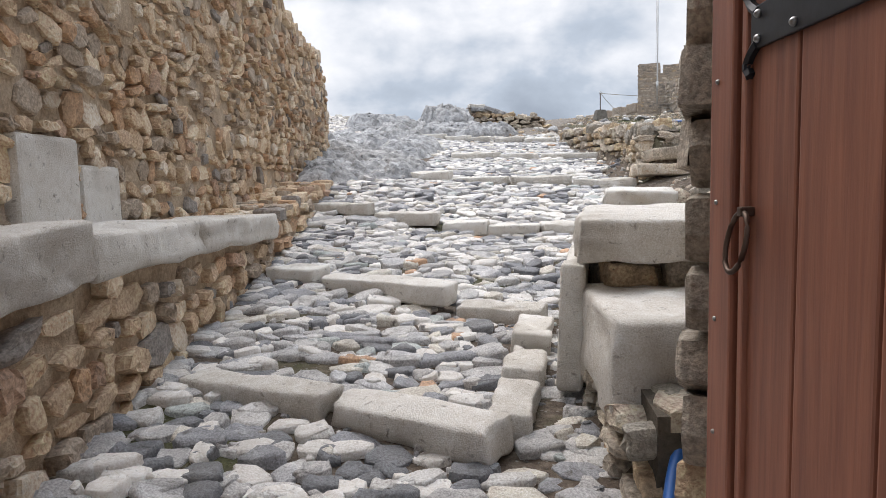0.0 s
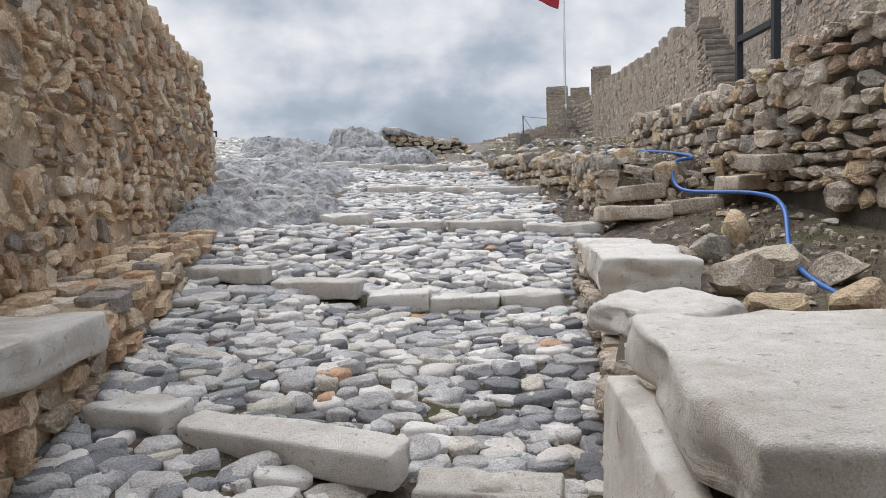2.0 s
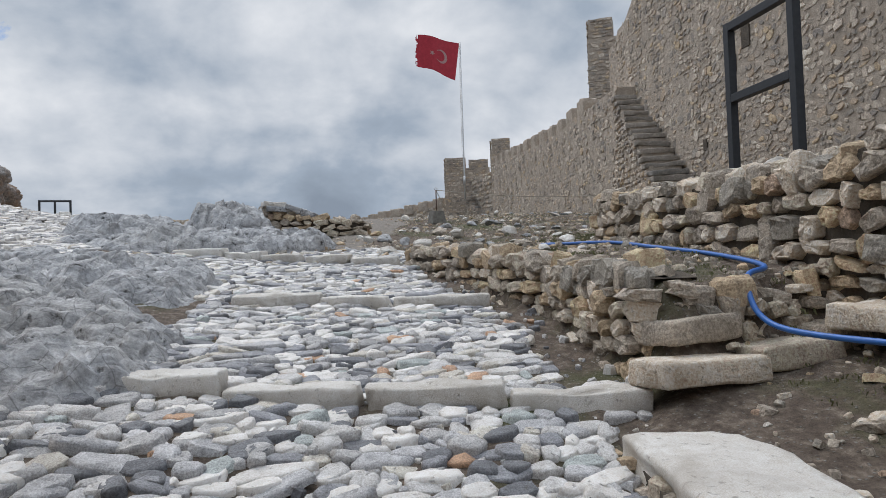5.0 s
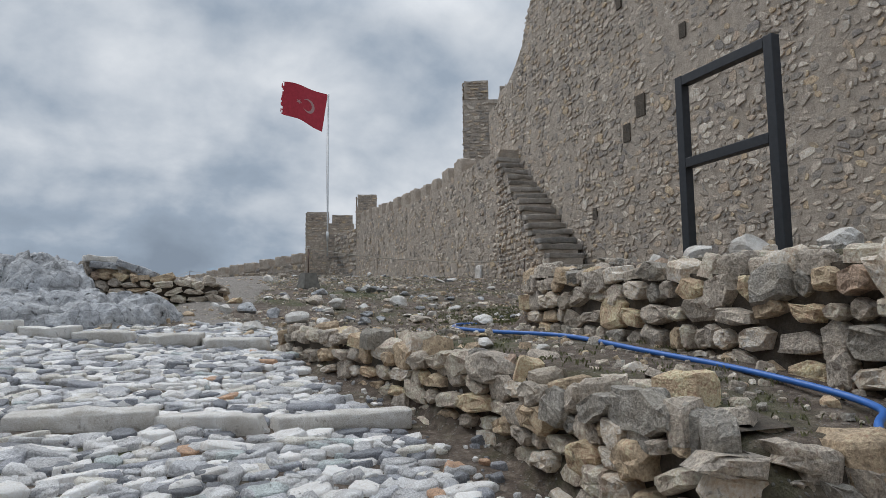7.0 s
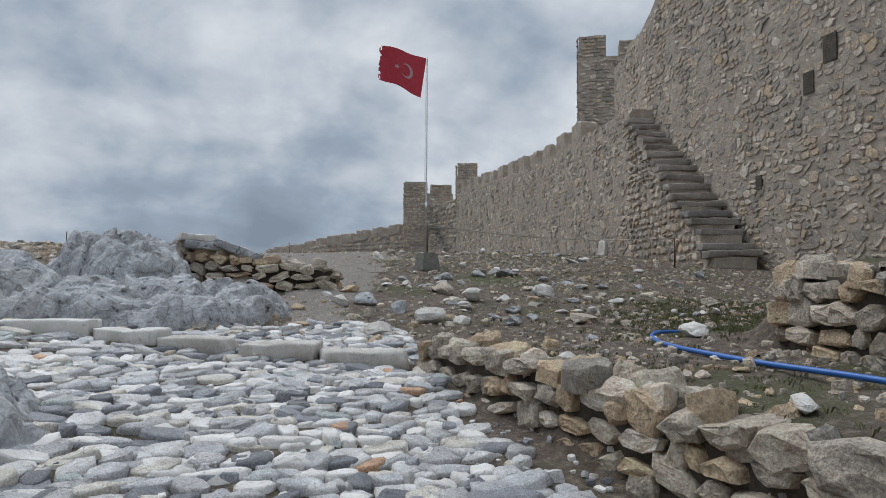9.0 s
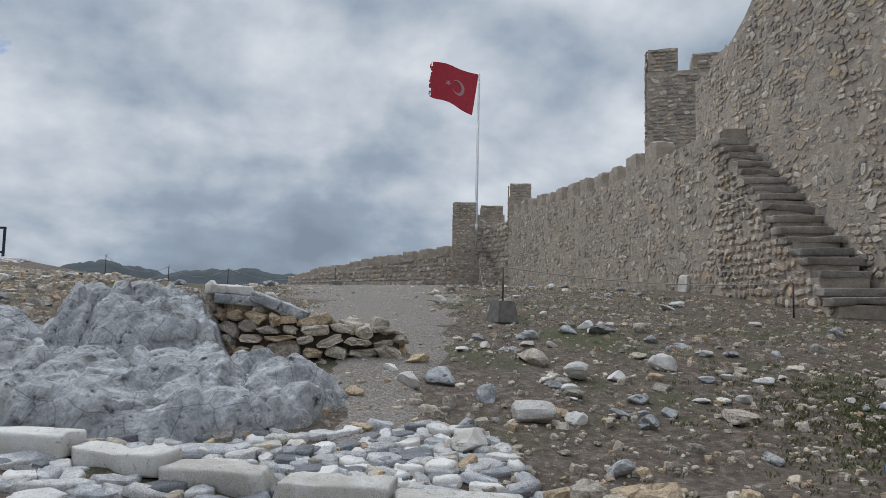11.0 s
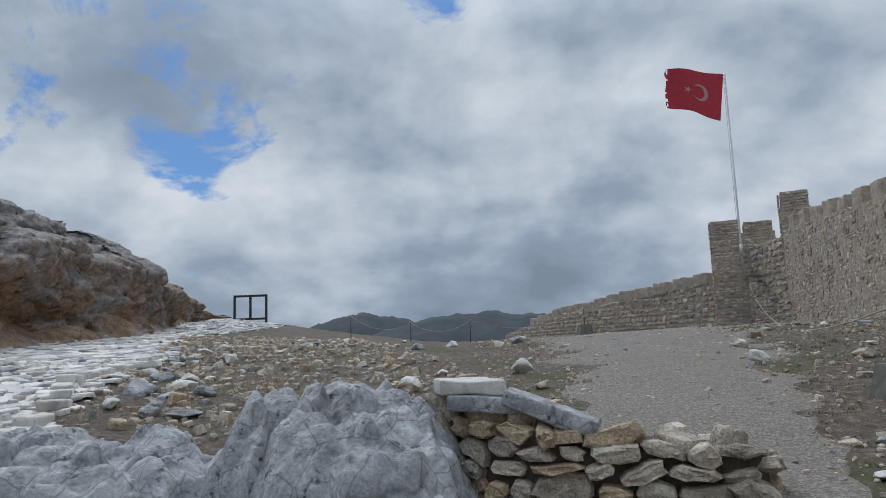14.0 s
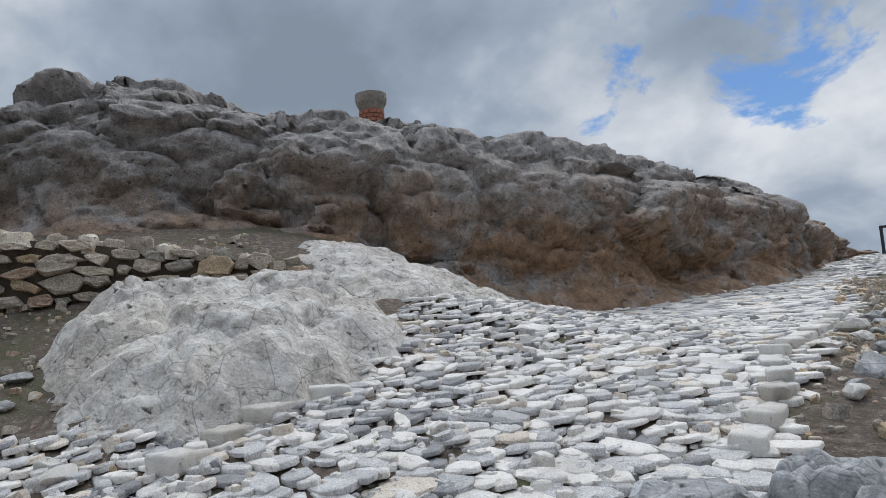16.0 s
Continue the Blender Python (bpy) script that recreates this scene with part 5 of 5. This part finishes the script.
# ---- loose stones ----
def rock_mesh(seed, mat, sub=2):
    bm = bmesh.new()
    bmesh.ops.create_icosphere(bm, subdivisions=sub, radius=0.5)
    r_ = random.Random(seed)
    cuts = [(Vector((r_.gauss(0, 1), r_.gauss(0, 1), r_.gauss(0, 1))).normalized(), r_.uniform(0.20, 0.40)) for _ in range(12)]
    for v in bm.verts:
        c = v.co.copy()
        for nrm, lim in cuts:
            k = c.dot(nrm)
            if k > lim:
                c -= nrm * (k - lim) * 0.92
        v.co = c * (1 + 0.12 * fbm(c.x * 3 + seed, c.y * 3, c.z * 3, 3) + 0.06 * fbm(c.x * 11, c.y * 11 + seed, c.z * 11, 3))
    me = bpy.data.meshes.new("loose_stone")
    bm.to_mesh(me)
    bm.free()
    me.materials.append(mat)
    return me


ROCKS = {m.name: [rock_mesh(i * 1.3 + 3 * k, m, 3) for i in range(7)] for k, m in enumerate((M_MARBLE, M_DRY, M_LIMESTONE))}


def loose(x, y, sx, sy, sz, mat, label, group="loose stones", z=None, rz=None, bury=0.25, tilt=8):
    me = ROCKS[mat.name][int(R.integers(7))]
    ob = new("loose_stone", me)
    zz = ground_z(x, y) if z is None else z
    ob.matrix_world = pose(x, y, zz + sz * (0.5 - bury) * 0.8, R.normal(0, tilt), R.normal(0, tilt), R.uniform(0, 360) if rz is None else rz) @ Matrix.Diagonal((sx, sy, sz, 1))
    return tagged(ob, label, "stone", group=group)


# larger stones that stand out, one by one: place, size and kind
for x, y, sx, sz, m, lb in (
        (3.05, 15.7, 0.42, 0.22, M_MARBLE, "large white angular stone on bare earth"), (2.42, 15.25, 0.40, 0.18, M_MARBLE, "flat white stone on bare earth"),
        (2.38, 16.7, 0.34, 0.17, M_MARBLE, "pale rounded stone on bare earth"), (2.68, 16.75, 0.33, 0.2, M_LIMESTONE, "blue-grey angular stone on bare earth"),
        (1.85, 16.5, 0.26, 0.13, M_DRY, "rusty brown stone at the path"), (1.66, 16.55, 0.28, 0.12, M_MARBLE, "flat pale stone at the path"),
        (2.9, 16.2, 0.36, 0.2, M_LIMESTONE, "blue-grey angular stone on bare earth"), (3.95, 16.6, 0.4, 0.22, M_MARBLE, "pale broken stone on bare earth"),
        (3.4, 15.6, 0.28, 0.14, M_MARBLE, "pale broken stone on bare earth"), (3.85, 15.4, 0.34, 0.14, M_LIMESTONE, "grey flat stone on bare earth"),
        (5.4, 18.6, 0.5, 0.2, M_LIMESTONE, "grey flat stone on bare earth"), (3.8, 17.3, 0.45, 0.2, M_DRY, "grey stone on bare earth"),
        (4.3, 16.5, 0.3, 0.14, M_MARBLE, "pale stone on bare earth"), (1.75, 15.7, 0.22, 0.12, M_DRY, "mossy brown stone at the path"),
        (0.45, 17.0, 0.42, 0.26, M_LIMESTONE, "grey stone lodged against the boulder"), (0.75, 17.1, 0.3, 0.2, M_MARBLE, "white stone lodged against the boulder"),
        (1.0, 16.95, 0.24, 0.14, M_MARBLE, "white stone lodged against the broken wall"), (5.9, 11.2, 0.55, 0.34, M_MARBLE, "white boulder beside the steel frame"),
        (5.4, 11.4, 0.4, 0.25, M_MARBLE, "pale stone beside the steel frame"), (5.7, 10.3, 0.5, 0.3, M_MARBLE, "white boulder beside the steel frame")):
    loose(x, y, sx, sx * R.uniform(0.6, 0.85), sz, m, lb)
# rough blocks behind the retaining wall
for x, y, sx, sy, sz in ((2.35, 6.0, 0.5, 0.4, 0.34), (2.75, 6.25, 0.55, 0.4, 0.32), (2.2, 5.45, 0.35, 0.45, 0.3), (2.55, 5.2, 0.45, 0.4, 0.3), (2.0, 4.95, 0.35, 0.3, 0.22), (2.65, 6.9, 0.45, 0.3, 0.34), (2.95, 7.1, 0.42, 0.3, 0.36), (2.3, 6.7, 0.36, 0.3, 0.3), (2.85, 5.75, 0.5, 0.35, 0.25)):
    loose(x, y, sx, sy, sz, M_DRY, "rough tan stone block set in earth behind the retaining wall", "rough blocks", bury=0.15)
# flat steps up to the terrace
for i, (x0, x1, y0, y1, z1) in enumerate(((2.35, 3.05, 8.3, 8.72, 1.78), (3.05, 3.6, 8.35, 8.72, 1.83), (3.55, 4.0, 8.4, 8.75, 1.92), (2.6, 3.1, 8.6, 9.0, 1.98), (3.45, 4.15, 7.5, 7.95, 2.22), (3.5, 3.95, 7.95, 8.4, 2.05))):
    slab("step_stone", x0, x1, y0, y1, z1 - 0.15, z1, M_DRY, "flat rough stone laid as a step to the terrace", R.normal(0, 5), (R.normal(0, 2), R.normal(0, 2)), 0.024, 0.022, i * 4.4, 4)
# long flat slabs that lie on the broken wall
for i, (x, y, z, lx, ly, rz, ty) in enumerate(((0.88, 18.05, 3.60, 0.42, 0.3, 10, 2), (0.98, 17.98, 3.50, 0.46, 0.28, -5, 4), (1.36, 17.82, 3.45, 0.58, 0.24, -14, 20))):
    ob = slab("flat_slab", -lx / 2, lx / 2, -ly / 2, ly / 2, -0.05, 0.05, M_LIMESTONE if i else M_MARBLE, "long flat slab lying on the broken wall", rough=0.025, bev=0.015, seed=i * 2.2, cuts=4)
    ob.matrix_world = pose(x, y, z, 0, ty, rz)


def scatter(n, area, size, mats, label, near=None):
    k = 0
    while k < n:
        x, y = R.uniform(area[0], area[1]), R.uniform(area[2], area[3])
        if near is not None and R.random() > near(x, y):
            continue
        sx = R.uniform(*size)
        loose(x, y, sx, sx * R.uniform(0.55, 0.95), sx * R.uniform(0.3, 0.6), mats[int(R.integers(len(mats)))], label)
        k += 1


def off_path(x, y):
    c = itp(y, (14.5, 17, 20, 25, 32), (1.6, 2.2, 2.9, 4.0, 4.5))
    return 0.15 if abs(x - c) < 0.8 else 1.0


scatter(75, (2.2, 6.5, 14.6, 19), (0.08, 0.28), (M_MARBLE, M_DRY, M_LIMESTONE), "pale broken stone on bare earth", off_path)
scatter(40, (4, 10, 16, 27), (0.12, 0.42), (M_MARBLE, M_DRY, M_LIMESTONE), "pale broken stone before the fortress wall", off_path)
scatter(30, (-3.2, 3.5, 18.8, 30), (0.12, 0.4), (M_LIMESTONE, M_DRY, M_MARBLE), "grey stone on the hill top", lambda x, y: 1.0 if x > itp(y, *UP_R) + 0.3 and off_path(x, y) == 1 else 0.0)
scatter(40, (-3.6, -0.5, 19.5, 27), (0.14, 0.4), (M_LIMESTONE, M_MARBLE), "grey stone in a row beside the paving", lambda x, y: 1.0 if 0.2 < x - itp(y, *UP_R) < 1.3 else 0.0)
scatter(25, (-7.5, -3.4, 14.6, 17), (0.1, 0.3), (M_MARBLE, M_DRY, M_LIMESTONE), "broken stone beside the kerb", lambda x, y: 1.0 if x < itp(y, *UP_L) + 0.8 else 0.1)
scatter(15, (2.0, 3.7, 3.5, 8.3), (0.06, 0.2), (M_DRY, M_MARBLE), "small stone on the earth behind the bench", lambda x, y: 1.0 if x > right_edge(y) + 0.7 else 0)
scatter(15, (2.9, 4.3, 9.2, 14.2), (0.08, 0.26), (M_DRY, M_MARBLE), "stone on the terrace earth", lambda x, y: 1.0 if x > right_edge(y) + 0.35 else 0)
scatter(14, (4.4, 8.5, 8, 16), (0.12, 0.4), (M_DRY, M_MARBLE), "stone on the upper terrace")


def gravel_path():
    """A trodden gravel path over the hill top."""
    V, F = [], []
    n, m = 110, 10
    for i in range(n + 1):
        y = 15.4 + 17 * (i / n) ** 1.1
        c = itp(y, (14.5, 17, 20, 25, 32), (1.6, 2.2, 2.9, 4.0, 4.5))
        w = itp(y, (15.3, 16.5, 19, 25, 32), (0.3, 0.42, 1.0, 1.9, 2.4))
        for j in range(m + 1):
            u = 2 * j / m - 1
            x = c + u * w * (1 + 0.55 * fbm(y * 1.1, 3.0 + (u > 0) * 4, 5, 4))
            V.append((x, y, ground_z(x, y) + 0.022 - 0.05 * abs(u) ** 6))
    for i in range(n):
        for j in range(m):
            a = i * (m + 1) + j
            F.append((a, a + 1, a + m + 2, a + m + 1))
    ob = mesh_object("pavement_gravel", V, F, M_GRAVEL)
    tagged(ob, "trodden grey gravel path over the hill top", "path", kind="structure")


gravel_path()


def pebbles(name, label, n, place, size, mat):
    st_ = Stones("pebble", mat, ANGULAR, None, False)
    k = 0
    while k < n:
        x, y = place()
        if x is None:
            continue
        z = ground_z(x, y)
        a = R.uniform(0, 6.28)
        nn = Vector((R.normal(0, 0.25), R.normal(0, 0.25), 1)).normalized()
        ay = nn.cross(Vector((math.cos(a), math.sin(a), 0))).normalized()
        sz = R.uniform(*size) * (1 if R.random() < 0.8 else 1.8)
        st_.add((x, y, z), ay.cross(nn), ay, nn, (sz, sz * R.uniform(0.5, 0.9), sz * R.uniform(0.25, 0.55)))
        k += 1
    V = np.concatenate(st_.V)
    ob = mesh_object(name, V, st_.F, mat, None, False)
    tagged(ob, label, "stones", kind="stuff")


def hilltop():
    y = 14.6 + 16 * R.random() ** 1.5
    x = R.uniform(1.0, 10.5)
    return (x, y) if R.random() < (0.7 if off_path(x, y) < 1 else 1.0) else (None, None)


def seams():
    y = R.uniform(1.2, 15.5)
    x = R.uniform(left_edge(y) - 0.05, right_edge(y) + 0.1)
    return x, y


def upper_seams():
    y = 14.8 + 9 * R.random() ** 1.3
    return R.uniform(itp(y, *UP_L), itp(y, *UP_R)), y


def terraces():
    y = R.uniform(3.5, 14.3)
    x = right_edge(y) + R.uniform(0.5, 2.0)
    return x, y


def bank():
    y = R.uniform(14.5, 31)
    return (R.uniform(-9.5, -4.8), y) if y < 19 and R.random() < 0.6 else (itp(y, *UP_R) + R.uniform(0.1, 4.5), y)


pebbles("rubble", "small broken stones strewn over the hill top", 6500, hilltop, (0.012, 0.06), M_DRY)
pebbles("chippings", "small chips of stone between the cobbles", 2600, seams, (0.02, 0.06), M_COBBLE)
pebbles("chippings", "small pale chips between the paving stones", 3800, upper_seams, (0.03, 0.08), M_PAVE)
pebbles("rubble", "small stones in the terrace earth", 900, terraces, (0.02, 0.07), M_DRY)
pebbles("rubble", "small broken stones on the bank and beside the paving", 4200, bank, (0.02, 0.10), M_DRY)


def tufts(name, label, n, place, h):
    V, F = [], []
    for _ in range(n):
        x, y = place()
        z = ground_z(x, y)
        for b in range(9):
            a = R.uniform(0, 6.28)
            l_ = R.uniform(*h)
            dx, dy = math.cos(a), math.sin(a)
            bx, by = x + R.normal(0, 0.03), y + R.normal(0, 0.03)
            k = len(V)
            w = 0.006
            V += [(bx - dy * w, by + dx * w, z - 0.02), (bx + dy * w, by - dx * w, z - 0.02), (bx + dx * l_ * 0.45, by + dy * l_ * 0.45, z + l_ * 0.75), (bx + dx * l_ * 0.95, by + dy * l_ * 0.95, z + l_ * 0.85)]
            F += [(k, k + 1, k + 2), (k, k + 2, k + 3)]
    ob = mesh_object(name, V, F, M_LEAF)
    tagged(ob, label, "weeds", kind="stuff")


tufts("weeds", "dry olive weeds on the bank by the terrace wall", 1700, lambda: (R.normal(6.3, 0.9), R.normal(14.6, 0.8)), (0.012, 0.04))
tufts("weeds", "short moss and weeds on the hill top", 1800, lambda: (R.uniform(3.2, 10), R.uniform(17.5, 28)), (0.008, 0.02))
tufts("weeds", "short weeds behind the terrace walls", 260, lambda: (R.uniform(3.0, 4.2), R.uniform(5, 14)), (0.012, 0.03))
